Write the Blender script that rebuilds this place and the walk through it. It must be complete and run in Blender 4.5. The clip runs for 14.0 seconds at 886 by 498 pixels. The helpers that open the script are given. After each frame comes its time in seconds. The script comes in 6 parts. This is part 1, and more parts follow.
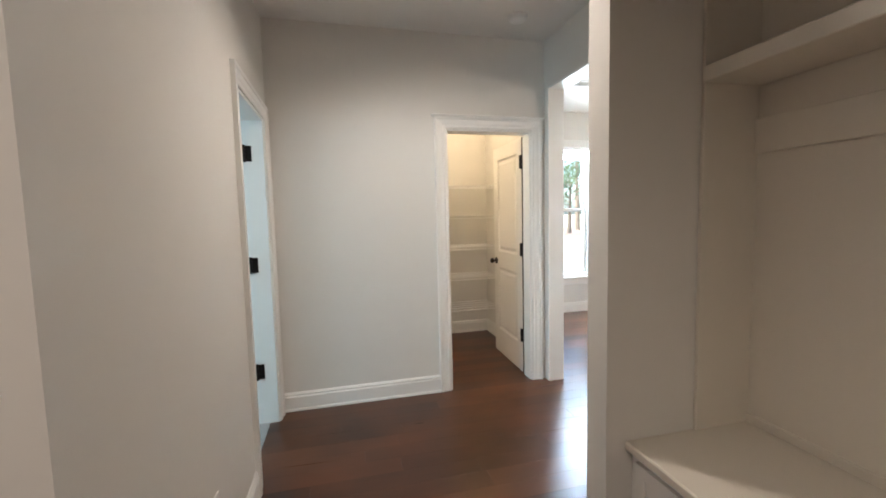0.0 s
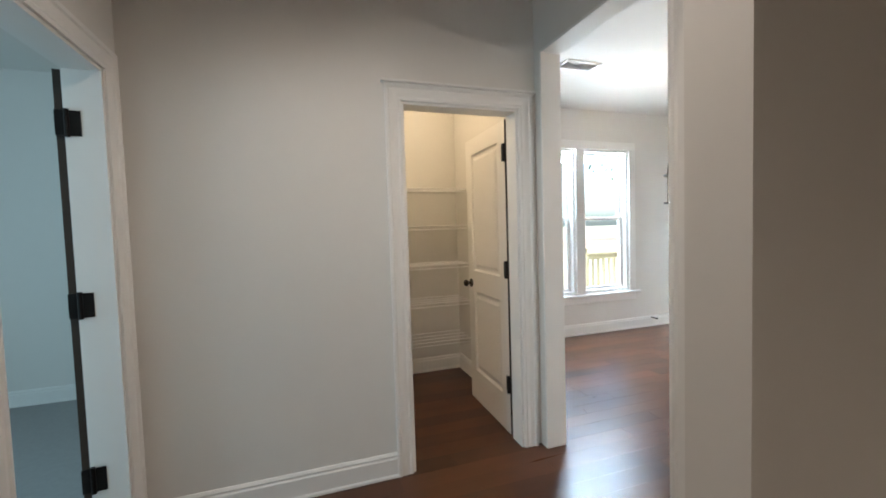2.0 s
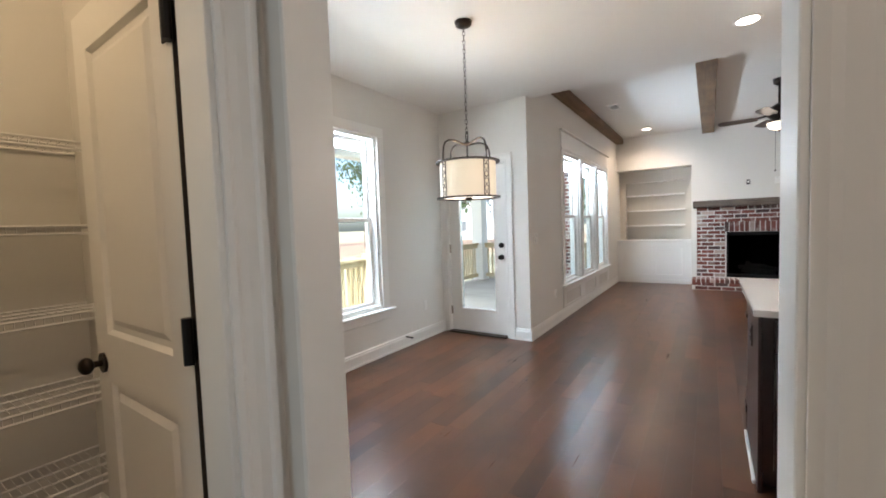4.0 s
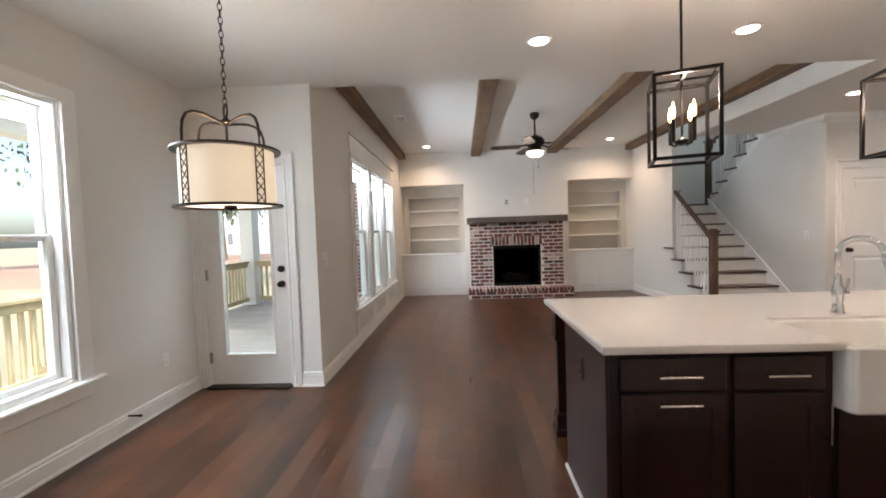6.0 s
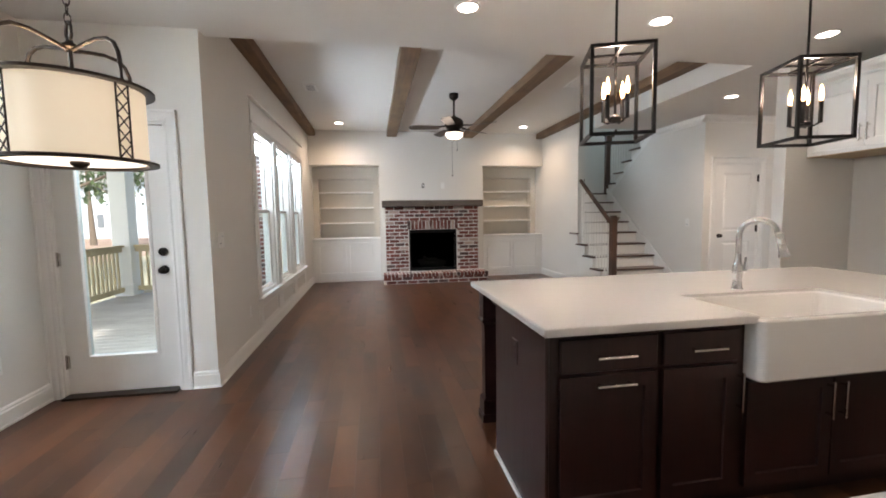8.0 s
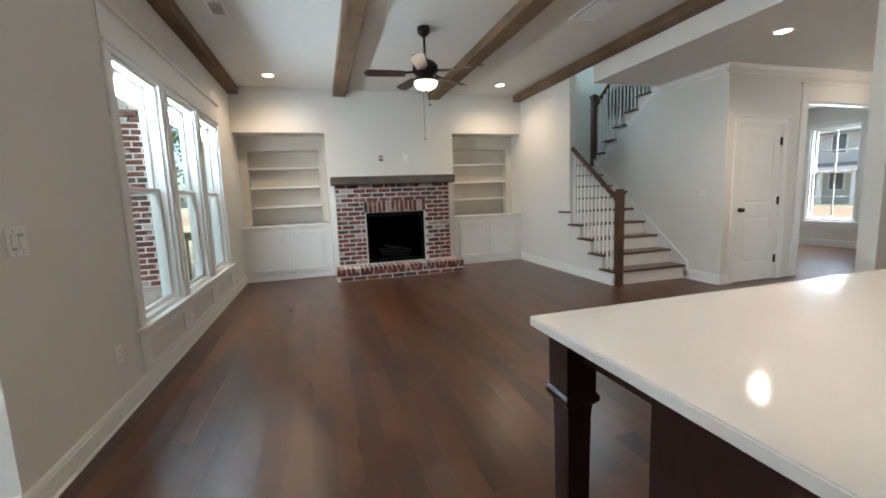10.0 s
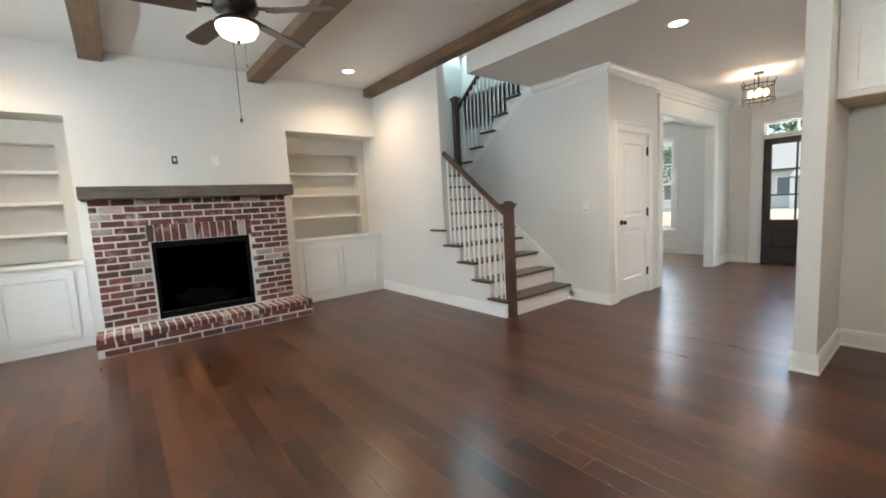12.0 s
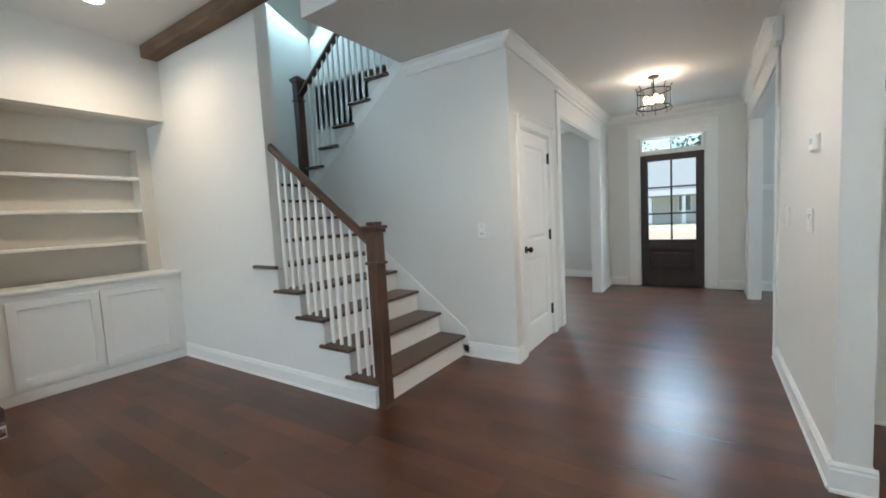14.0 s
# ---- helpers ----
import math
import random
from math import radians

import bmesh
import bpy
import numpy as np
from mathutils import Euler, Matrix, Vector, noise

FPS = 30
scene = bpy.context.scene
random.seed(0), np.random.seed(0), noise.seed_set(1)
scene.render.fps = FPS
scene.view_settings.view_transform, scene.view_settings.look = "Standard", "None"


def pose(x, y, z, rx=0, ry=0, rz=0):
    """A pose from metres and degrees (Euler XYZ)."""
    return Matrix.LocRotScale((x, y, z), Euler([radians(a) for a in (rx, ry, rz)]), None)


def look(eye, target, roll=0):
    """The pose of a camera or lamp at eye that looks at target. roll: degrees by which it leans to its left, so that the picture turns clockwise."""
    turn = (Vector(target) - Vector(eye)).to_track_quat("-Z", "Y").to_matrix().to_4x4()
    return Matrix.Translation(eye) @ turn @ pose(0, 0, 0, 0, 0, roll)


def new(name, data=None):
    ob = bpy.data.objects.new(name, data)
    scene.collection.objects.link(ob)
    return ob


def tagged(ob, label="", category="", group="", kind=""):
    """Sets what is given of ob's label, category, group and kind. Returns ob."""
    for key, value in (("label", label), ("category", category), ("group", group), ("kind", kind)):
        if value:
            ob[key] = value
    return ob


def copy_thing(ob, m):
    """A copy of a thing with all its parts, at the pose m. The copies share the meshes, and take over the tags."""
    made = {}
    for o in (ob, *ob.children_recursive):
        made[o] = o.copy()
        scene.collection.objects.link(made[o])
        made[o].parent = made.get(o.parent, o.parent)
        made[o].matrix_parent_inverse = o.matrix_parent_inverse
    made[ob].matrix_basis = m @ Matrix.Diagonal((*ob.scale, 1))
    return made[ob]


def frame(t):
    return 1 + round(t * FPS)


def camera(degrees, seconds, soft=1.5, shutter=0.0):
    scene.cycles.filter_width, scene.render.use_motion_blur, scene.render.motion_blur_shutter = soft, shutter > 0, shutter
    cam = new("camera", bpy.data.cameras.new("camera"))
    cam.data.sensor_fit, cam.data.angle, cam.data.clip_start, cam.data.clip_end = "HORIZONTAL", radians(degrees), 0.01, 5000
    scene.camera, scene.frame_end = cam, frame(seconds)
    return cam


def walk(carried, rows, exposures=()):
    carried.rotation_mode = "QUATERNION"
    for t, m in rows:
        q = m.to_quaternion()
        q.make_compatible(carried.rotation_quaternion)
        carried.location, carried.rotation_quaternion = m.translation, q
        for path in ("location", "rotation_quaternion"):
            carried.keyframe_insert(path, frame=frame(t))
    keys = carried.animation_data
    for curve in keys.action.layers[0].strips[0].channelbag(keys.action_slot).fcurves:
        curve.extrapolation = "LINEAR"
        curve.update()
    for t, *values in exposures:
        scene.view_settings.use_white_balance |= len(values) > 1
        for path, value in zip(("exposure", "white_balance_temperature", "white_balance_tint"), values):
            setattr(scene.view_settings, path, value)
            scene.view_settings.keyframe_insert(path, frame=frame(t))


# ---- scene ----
EXPOSURES = (
    (0.0, 2.63, 6350, 15), (1.5, 2.46, 6350, 15), (2.0, 2.12, 6300, 15), (3.0, 1.53, 6600, 20), (4.0, 1.62, 6700, 18), (6.5, 1.37, 7200, 22), (7.5, 1.42, 7100, 21),
    (10.0, 1.32, 6700, 13), (11.0, 1.36, 6700, 11), (12.5, 1.76, 6900, 15), (14.0, 1.54, 6150, 9))
cam = camera(94.9, 14.0, soft=1.8)
PATH = [
    (0, (-0.149, -0.233, 1.387), (0.33, 1.702, 1.225), -1.4),
    (0.5, (-0.108, -0.234, 1.362), (0.155, 1.741, 1.186), -1.5),
    (1, (-0.053, -0.069, 1.31), (0.227, 1.904, 1.142), -1.8),
    (1.5, (0.021, 0.252, 1.362), (0.473, 2.195, 1.212), -1.7),
    (2, (0.129, 0.648, 1.354), (0.768, 2.541, 1.257), -1.8),
    (2.5, (0.244, 1.034, 1.342), (1.187, 2.795, 1.232), -2.2),
    (3, (0.383, 1.398, 1.335), (1.653, 2.938, 1.22), -2.4),
    (3.5, (0.629, 1.704, 1.322), (2.085, 3.071, 1.222), -2.1),
    (4, (0.877, 1.946, 1.329), (2.545, 3.044, 1.221), -2.0),
    (4.2, (0.973, 2.028, 1.317), (2.718, 2.999, 1.208), -2.3),
    (6.3, (1.621, 2.341, 1.383), (3.619, 2.335, 1.3), -1.6),
    (6.5, (1.632, 2.354, 1.366), (3.629, 2.285, 1.281), -1.4),
    (7, (1.652, 2.384, 1.348), (3.64, 2.19, 1.241), -1.3),
    (7.5, (1.681, 2.392, 1.341), (3.657, 2.118, 1.204), -0.7),
    (9.8, (3.073, 2.413, 1.285), (4.987, 1.889, 1.04), -2.7),
    (10, (3.26, 2.39, 1.285), (5.163, 1.833, 1.027), -2.2),
    (10.5, (3.683, 2.341, 1.275), (5.531, 1.63, 0.994), -2.0),
    (11, (4.056, 2.282, 1.276), (5.835, 1.407, 1.016), -2.0),
    (11.5, (4.412, 2.186, 1.294), (6.115, 1.163, 1.065), -2.5),
    (12, (4.745, 1.964, 1.289), (6.3, 0.725, 1.073), -3.1),
    (12.5, (5.081, 1.739, 1.297), (6.509, 0.352, 1.096), -2.9),
    (13, (5.392, 1.448, 1.301), (6.716, -0.041, 1.12), -3.1),
    (13.5, (5.677, 1.087, 1.309), (6.86, -0.517, 1.144), -3.6),
    (14, (5.856, 0.698, 1.303), (6.945, -0.972, 1.142), -3.1),
]
walk(cam, [(t, look(eye, target, roll)) for t, eye, target, roll in PATH], EXPOSURES)

# ---- world, sun, lamps ----
world = bpy.data.worlds.new("sky")
scene.world = world
world.use_nodes = True
wn = world.node_tree.nodes
sky = wn.new("ShaderNodeTexSky")
sky.sky_type, sky.sun_disc = "NISHITA", False
sky.sun_elevation, sky.sun_rotation = radians(42), radians(258)
sky.dust_density = 3.0
world.node_tree.links.new(sky.outputs[0], wn["Background"].inputs[0])
wn["Background"].inputs[1].default_value = 0.15
sun = new("sun", bpy.data.lights.new("sun", "SUN"))
sun.data.energy, sun.data.angle, sun.data.color = 3.6, radians(4), (1.0, 0.95, 0.88)
sun.matrix_world = look((-14, -3, 13), (0, 0, 0))

DAY = (0.72, 0.88, 1.0)
LEVEL = 0.6  # of each lamp's watts: the rooms against the daylight
WARM = (1.0, 0.87, 0.72)


def area(name, eye, target, sx, sy, watts, colour):
    """A rectangular lamp that stands for the sky's light in an opening, for a flush ceiling lamp, or for added fill
    where no window is built.
    """
    lamp = new(name, bpy.data.lights.new(name, "AREA"))
    lamp.data.shape, lamp.data.size, lamp.data.size_y = "RECTANGLE", sx, sy
    lamp.data.energy, lamp.data.color = watts * LEVEL, colour
    lamp.matrix_world = look(eye, target)
    return lamp


def bulb(name, place, watts, colour=WARM, radius=0.04):
    lamp = new(name, bpy.data.lights.new(name, "POINT"))
    lamp.data.energy, lamp.data.color, lamp.data.shadow_soft_size = watts * LEVEL, colour, radius
    lamp.location = place
    return lamp


def downlight(place, watts, colour=WARM, spread=118):
    lamp = new("downlight_lamp", bpy.data.lights.new("downlight_lamp", "SPOT"))
    lamp.data.energy, lamp.data.color, lamp.data.shadow_soft_size = watts * LEVEL, colour, 0.06
    lamp.data.spot_size, lamp.data.spot_blend = radians(spread), 1.0
    lamp.matrix_world = look(place, (place[0], place[1] + 0.0001, 0))
    return lamp


area("sky_nook_window", (3.33, 5.30, 2.75), (3.33, 3.6, 0.4), 1.7, 0.8, 100, DAY)
area("sky_porch_door", (5.75, 4.33, 2.55), (4.3, 4.3, 0.2), 0.7, 0.6, 25, DAY)
area("sky_living_windows", (7.95, 4.25, 2.85), (7.95, 2.4, 0.3), 3.1, 0.8, 60, DAY)
for x in (6.95, 7.96, 8.965):
    area("sky_window_head", (x, 3.77, 2.17), (x, 0.0, 0.9), 0.74, 0.12, 14, DAY)
for x in (2.90, 3.70):
    area("sky_window_head", (x, 4.95, 2.18), (x, 1.5, 0.6), 0.58, 0.10, 17, DAY)
area("sky_front_door", (6.32, -7.1, 2.75), (6.32, -5.4, 0.2), 0.9, 0.7, 130, DAY)
area("sky_dining_window", (8.84, -7.8, 2.75), (8.84, -6.0, 0.3), 1.0, 0.8, 280, DAY)
area("sky_window_head", (8.84, -7.12, 2.18), (8.84, -3.0, 0.8), 0.8, 0.12, 18, DAY)
# added fill inside the study, before a wall without a window
area("sky_study", (1.7, -5.0, 1.5), (6, -5.0, 1.2), 1.2, 1.6, 30, DAY)
area("sky_stair_window", (10.9, -3.2, 4.4), (9.0, -2.2, 2.0), 0.8, 1.2, 26, (0.55, 0.86, 1.0))
# added bluish fill in the side room, for a window that isn't built
area("sky_bedroom", (-3.5, 1.7, 1.5), (0, 2.0, 1.3), 1.2, 1.5, 17, (0.55, 0.86, 1.0))
for place in ((4.64, 1.72), (4.64, 0.25), (4.66, -1.27), (2.6, 0.25), (2.6, -1.27)):
    downlight((*place, 2.70), 12)
for place in ((9.76, 2.98), (9.76, -0.615)):
    downlight((*place, 3.045), 40, (1.0, 0.80, 0.58), 155)
downlight((6.31, -2.02, 2.70), 54, WARM, 155)
downlight((0.35, 1.75, 2.70), 22, (1.0, 0.88, 0.74), 160)
downlight((-0.6, -0.9, 2.70), 30, (1.0, 0.88, 0.74), 160)
bulb("pantry_lamp", (0.75, 3.6, 2.6), 6.5, (1.0, 0.78, 0.48), 0.1)
bulb("fan_lamp", (7.74, 1.196, 2.33), 2, WARM, 0.1)
bulb("chandelier_lamp", (3.41, 3.38, 1.66), 4, WARM, 0.06)
for y in (1.235, 0.145):
    bulb("lantern_lamp", (3.65, y, 1.98), 13, WARM, 0.03)
bulb("foyer_lamp", (6.36, -4.6, 2.47), 10, WARM, 0.08)

# ---- materials ----
def material(name, base, rough=0.5, metal=0.0, vary=0.05, scale=3.0, bump=0.0, bump_scale=60.0, coat=0.0, island=0.0, per_object=0.0, emit=None, strength=0.0):
    """A painted, metal or plain surface: two scales of variation in colour and roughness, and a fine relief."""
    m = bpy.data.materials.new(name)
    m.use_nodes = True
    n, l = m.node_tree.nodes, m.node_tree.links
    b = n["Principled BSDF"]
    b.inputs["Roughness"].default_value, b.inputs["Metallic"].default_value = rough, metal
    b.inputs["Coat Weight"].default_value = coat
    b.inputs["Coat Roughness"].default_value = 0.15
    at = n.new("ShaderNodeNewGeometry")
    big, fine = n.new("ShaderNodeTexNoise"), n.new("ShaderNodeTexNoise")
    big.inputs["Scale"].default_value, fine.inputs["Scale"].default_value = scale, scale * 14
    for tex in (big, fine):
        tex.inputs["Detail"].default_value = 4
        l.new(at.outputs["Position"], tex.inputs["Vector"])
    add = n.new("ShaderNodeMath")
    add.operation = "ADD"
    l.new(big.outputs[0], add.inputs[0]), l.new(fine.outputs[0], add.inputs[1])
    last = add
    for on, node, socket in ((island, "ShaderNodeNewGeometry", "Random Per Island"), (per_object, "ShaderNodeObjectInfo", "Random")):
        if on:
            src, mul = n.new(node), n.new("ShaderNodeMath")
            mul.operation = "MULTIPLY_ADD"
            mul.inputs[1].default_value = on / max(vary, 0.001)
            l.new(src.outputs[socket], mul.inputs[0]), l.new(last.outputs[0], mul.inputs[2])
            last = mul
    most = 2 + (island + per_object) / max(vary, 0.001)
    rng = n.new("ShaderNodeMapRange")
    rng.inputs["From Min"].default_value, rng.inputs["From Max"].default_value = 0, most
    total = vary * 2 + island + per_object
    rng.inputs["To Min"].default_value, rng.inputs["To Max"].default_value = 1 - total, 1 + total
    l.new(last.outputs[0], rng.inputs["Value"])
    mix = n.new("ShaderNodeMix")
    mix.data_type, mix.blend_type = "RGBA", "MULTIPLY"
    mix.inputs["Factor"].default_value = 1.0
    mix.inputs["A"].default_value = (*base, 1)
    l.new(rng.outputs[0], mix.inputs["B"])
    l.new(mix.outputs["Result"], b.inputs["Base Color"])
    if bump:
        tex, bp = n.new("ShaderNodeTexNoise"), n.new("ShaderNodeBump")
        tex.inputs["Scale"].default_value, tex.inputs["Detail"].default_value = bump_scale, 5
        l.new(at.outputs["Position"], tex.inputs["Vector"])
        bp.inputs["Strength"].default_value, bp.inputs["Distance"].default_value = bump, 0.004
        l.new(tex.outputs[0], bp.inputs["Height"]), l.new(bp.outputs[0], b.inputs["Normal"])
    if emit:
        b.inputs["Emission Color"].default_value, b.inputs["Emission Strength"].default_value = (*emit, 1), strength
    return m


def wood(name, dark, light, along, rough=0.4, grain=1.0, per_object=0.0, coat=0.0, knots=0.0, island=0.0, spec=0.5, blotch=1.0, blot_scale=2.6, contrast=0.0, fibres=1.0):
    """Wood with long grain along axis 0, 1 or 2, blotches of stain and tone that changes from board to board."""
    m = bpy.data.materials.new(name)
    m.use_nodes = True
    n, l = m.node_tree.nodes, m.node_tree.links
    b = n["Principled BSDF"]
    b.inputs["Coat Weight"].default_value, b.inputs["Coat Roughness"].default_value = coat, 0.2
    b.inputs["Specular IOR Level"].default_value = spec
    at, info = n.new("ShaderNodeNewGeometry"), n.new("ShaderNodeObjectInfo")
    shift = n.new("ShaderNodeVectorMath")
    shift.operation = "MULTIPLY_ADD"
    l.new(info.outputs["Random"], shift.inputs[0])
    shift.inputs[1].default_value = (37, 53, 29) if per_object else (0, 0, 0)
    l.new(at.outputs["Position"], shift.inputs[2])
    stretch = n.new("ShaderNodeMapping")
    size = [16.0 * grain] * 3
    size[along] = 1.1 * grain
    stretch.inputs["Scale"].default_value = size
    l.new(shift.outputs[0], stretch.inputs["Vector"])
    fibre, blot = n.new("ShaderNodeTexNoise"), n.new("ShaderNodeTexNoise")
    fibre.inputs["Scale"].default_value, fibre.inputs["Detail"].default_value = 2.4, 8
    fibre.inputs["Distortion"].default_value = 1.2
    l.new(stretch.outputs[0], fibre.inputs["Vector"])
    blot.inputs["Scale"].default_value, blot.inputs["Detail"].default_value = blot_scale, 2
    draw = n.new("ShaderNodeMapping")
    long = [1.0] * 3
    long[along] = 0.6 if contrast else 1.0
    draw.inputs["Scale"].default_value = long
    l.new(shift.outputs[0], draw.inputs["Vector"]), l.new(draw.outputs[0], blot.inputs["Vector"])
    add = n.new("ShaderNodeMath")
    add.operation = "MULTIPLY_ADD"
    add.inputs[1].default_value = blotch
    weight = n.new("ShaderNodeMath")
    weight.operation = "MULTIPLY"
    weight.inputs[1].default_value = fibres
    l.new(fibre.outputs[0], weight.inputs[0])
    l.new(blot.outputs[0], add.inputs[0]), l.new(weight.outputs[0], add.inputs[2])
    last = add
    for on, out in ((per_object, info.outputs["Random"]), (island, at.outputs["Random Per Island"])):
        if on:
            mul = n.new("ShaderNodeMath")
            mul.operation = "MULTIPLY_ADD"
            mul.inputs[1].default_value = on
            l.new(out, mul.inputs[0]), l.new(last.outputs[0], mul.inputs[2])
            last = mul
    extra = per_object + island
    ramp, rng = n.new("ShaderNodeValToRGB"), n.new("ShaderNodeMapRange")
    rng.inputs["From Min"].default_value, rng.inputs["From Max"].default_value = 0.31 * fibres + (0.31 + contrast / 2) * blotch, 0.69 * fibres + (0.69 - contrast / 2) * blotch + extra
    l.new(last.outputs[0], rng.inputs["Value"]), l.new(rng.outputs[0], ramp.inputs["Fac"])
    ramp.color_ramp.elements[0].color, ramp.color_ramp.elements[1].color = (*dark, 1), (*light, 1)
    l.new(ramp.outputs[0], b.inputs["Base Color"])
    rr = n.new("ShaderNodeMapRange")
    rr.inputs["To Min"].default_value, rr.inputs["To Max"].default_value = rough - 0.06 * fibres, rough + 0.08 * fibres
    l.new(fibre.outputs[0], rr.inputs["Value"]), l.new(rr.outputs[0], b.inputs["Roughness"])
    bp = n.new("ShaderNodeBump")
    bp.inputs["Strength"].default_value, bp.inputs["Distance"].default_value = 0.12 * fibres * fibres + knots, 0.003
    l.new(fibre.outputs[0], bp.inputs["Height"]), l.new(bp.outputs[0], b.inputs["Normal"])
    return m


def glass(name, tint=(1, 1, 1), rough=0.0):
    m = bpy.data.materials.new(name)
    m.use_nodes = True
    b = m.node_tree.nodes["Principled BSDF"]
    b.inputs["Base Color"].default_value = (*tint, 1)
    b.inputs["Transmission Weight"].default_value, b.inputs["Roughness"].default_value, b.inputs["IOR"].default_value = 1.0, rough, 1.02
    return m


def lamp_material(name, colour, strength):
    m = bpy.data.materials.new(name)
    m.use_nodes = True
    b = m.node_tree.nodes["Principled BSDF"]
    b.inputs["Base Color"].default_value = (*colour, 1)
    b.inputs["Emission Color"].default_value, b.inputs["Emission Strength"].default_value = (*colour, 1), strength
    return m


WALL = material("wall_paint", (0.71, 0.69, 0.65), 0.6, vary=0.012, scale=1.1, bump=0.03, bump_scale=260)
CEIL = material("ceiling_paint", (0.75, 0.735, 0.70), 0.75, vary=0.012, scale=1.0, bump=0.15, bump_scale=200)
TRIM = material("trim_paint", (0.80, 0.79, 0.76), 0.32, vary=0.012, scale=2.0)
# beige paint, darkened further so that its colour carries the recess's shade
BUILTIN_SHADED = material("builtin_paint_with_shade", (0.60, 0.565, 0.50), 0.4, vary=0.012, scale=2.0)
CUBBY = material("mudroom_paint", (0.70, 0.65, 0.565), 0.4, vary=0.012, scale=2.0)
# near-black colour that stands in for the shade at an open door's hinges
HINGE_SHADE = material("hinge_gap_shade", (0.035, 0.024, 0.016), 0.7, vary=0.1, scale=20)
DOOR = material("door_paint", (0.80, 0.785, 0.75), 0.35, vary=0.012, scale=2.0)
FLOOR = wood("stained_floor", (0.020, 0.0070, 0.0036), (0.125, 0.044, 0.0180), 0, 0.28, 0.55, per_object=0.75, spec=0.5, blotch=1.5, blot_scale=3.6, contrast=0.05, fibres=0.3)
FLOORX = wood("stained_floor_far", (0.020, 0.0070, 0.0036), (0.125, 0.044, 0.0180), 0, 0.28, 0.55, island=0.75, spec=0.5, blotch=1.5, blot_scale=3.6, contrast=0.05, fibres=0.3)
TREAD = wood("stained_tread", (0.035, 0.017, 0.010), (0.12, 0.06, 0.036), 1, 0.32, 1.0, coat=0.1)
RAILX = wood("stained_rail", (0.035, 0.016, 0.009), (0.12, 0.055, 0.030), 0, 0.32, 1.0, coat=0.1)
NEWEL = wood("stained_newel", (0.040, 0.020, 0.012), (0.13, 0.065, 0.040), 2, 0.34, 1.0, coat=0.1)
BEAM = wood("rough_beam", (0.075, 0.042, 0.022), (0.24, 0.145, 0.080), 0, 0.7, 0.7, per_object=0.2, knots=0.5)
MANTEL = wood("rough_mantel", (0.06, 0.045, 0.035), (0.19, 0.15, 0.12), 1, 0.75, 0.9, knots=0.5)
ESPRESSO = wood("espresso_cabinet", (0.014, 0.0042, 0.0036), (0.034, 0.0105, 0.0085), 2, 0.34, 1.0, coat=0.0)
FRONTDOOR = wood("stained_front_door", (0.012, 0.0055, 0.004), (0.038, 0.018, 0.012), 2, 0.45, 1.0, coat=0.0)
PINE = wood("treated_pine", (0.40, 0.31, 0.17), (0.62, 0.51, 0.33), 2, 0.75, 1.0, per_object=0.2)
DECK = wood("deck_board", (0.36, 0.32, 0.28), (0.58, 0.53, 0.47), 1, 0.8, 0.8, per_object=0.3)
BIRCH = wood("raw_plywood", (0.42, 0.29, 0.16), (0.58, 0.43, 0.26), 0, 0.6, 0.7)
QUARTZ = material("white_quartz", (0.74, 0.71, 0.68), 0.10, vary=0.008, scale=9)
CERAMIC = material("white_fireclay", (0.86, 0.84, 0.81), 0.10, vary=0.004, coat=0.5)
BLACK = material("black_iron", (0.016, 0.014, 0.013), 0.42, 0.7, vary=0.05, scale=20)
BRONZE = material("oiled_bronze", (0.035, 0.026, 0.021), 0.38, 0.85, vary=0.06, scale=20)
NICKEL = material("brushed_nickel", (0.62, 0.59, 0.55), 0.22, 1.0, vary=0.02, scale=30)
CHROME = material("chrome", (0.66, 0.67, 0.68), 0.06, 1.0, vary=0.004)
FIREBOX = material("black_firebox", (0.004, 0.004, 0.004), 0.75, 0.0, vary=0.05, scale=12)
FIREBOX.node_tree.nodes["Principled BSDF"].inputs["Specular IOR Level"].default_value = 0.12
LOGS = material("charred_logs", (0.07, 0.065, 0.06), 0.85, vary=0.2, scale=14, bump=0.6, bump_scale=50)
BRICK = material("red_brick", (0.16, 0.050, 0.037), 0.85, vary=0.22, scale=11, bump=0.8, bump_scale=90, per_object=0.30)
MORTAR = material("pale_mortar", (0.68, 0.64, 0.60), 0.95, vary=0.08, scale=18, bump=0.8, bump_scale=120)
PLASTIC = material("white_plastic", (0.82, 0.81, 0.78), 0.3, vary=0.006)
DARKPL = material("dark_plastic", (0.02, 0.017, 0.016), 0.4, vary=0.02)
GREY = material("grey_plastic", (0.42, 0.43, 0.44), 0.4, vary=0.02)
CARPET = material("grey_carpet", (0.36, 0.37, 0.37), 1.0, vary=0.1, scale=30, bump=1.0, bump_scale=400)
WIRE = material("white_wire", (0.80, 0.79, 0.77), 0.35, vary=0.01)
FANBLADE = wood("fan_blade", (0.035, 0.022, 0.016), (0.09, 0.062, 0.045), 0, 0.4, 1.0, coat=0.1)
SHADE = material("linen_shade", (0.86, 0.80, 0.66), 0.8, vary=0.02, scale=40, emit=(1.0, 0.86, 0.62), strength=0.17)
DIFFUSER = lamp_material("lit_diffuser", (1.0, 0.92, 0.78), 0.75)
LIT = lamp_material("lit_disc", (1.0, 0.93, 0.82), 7.0)
BULB = lamp_material("lit_bulb", (1.0, 0.60, 0.28), 5.0)
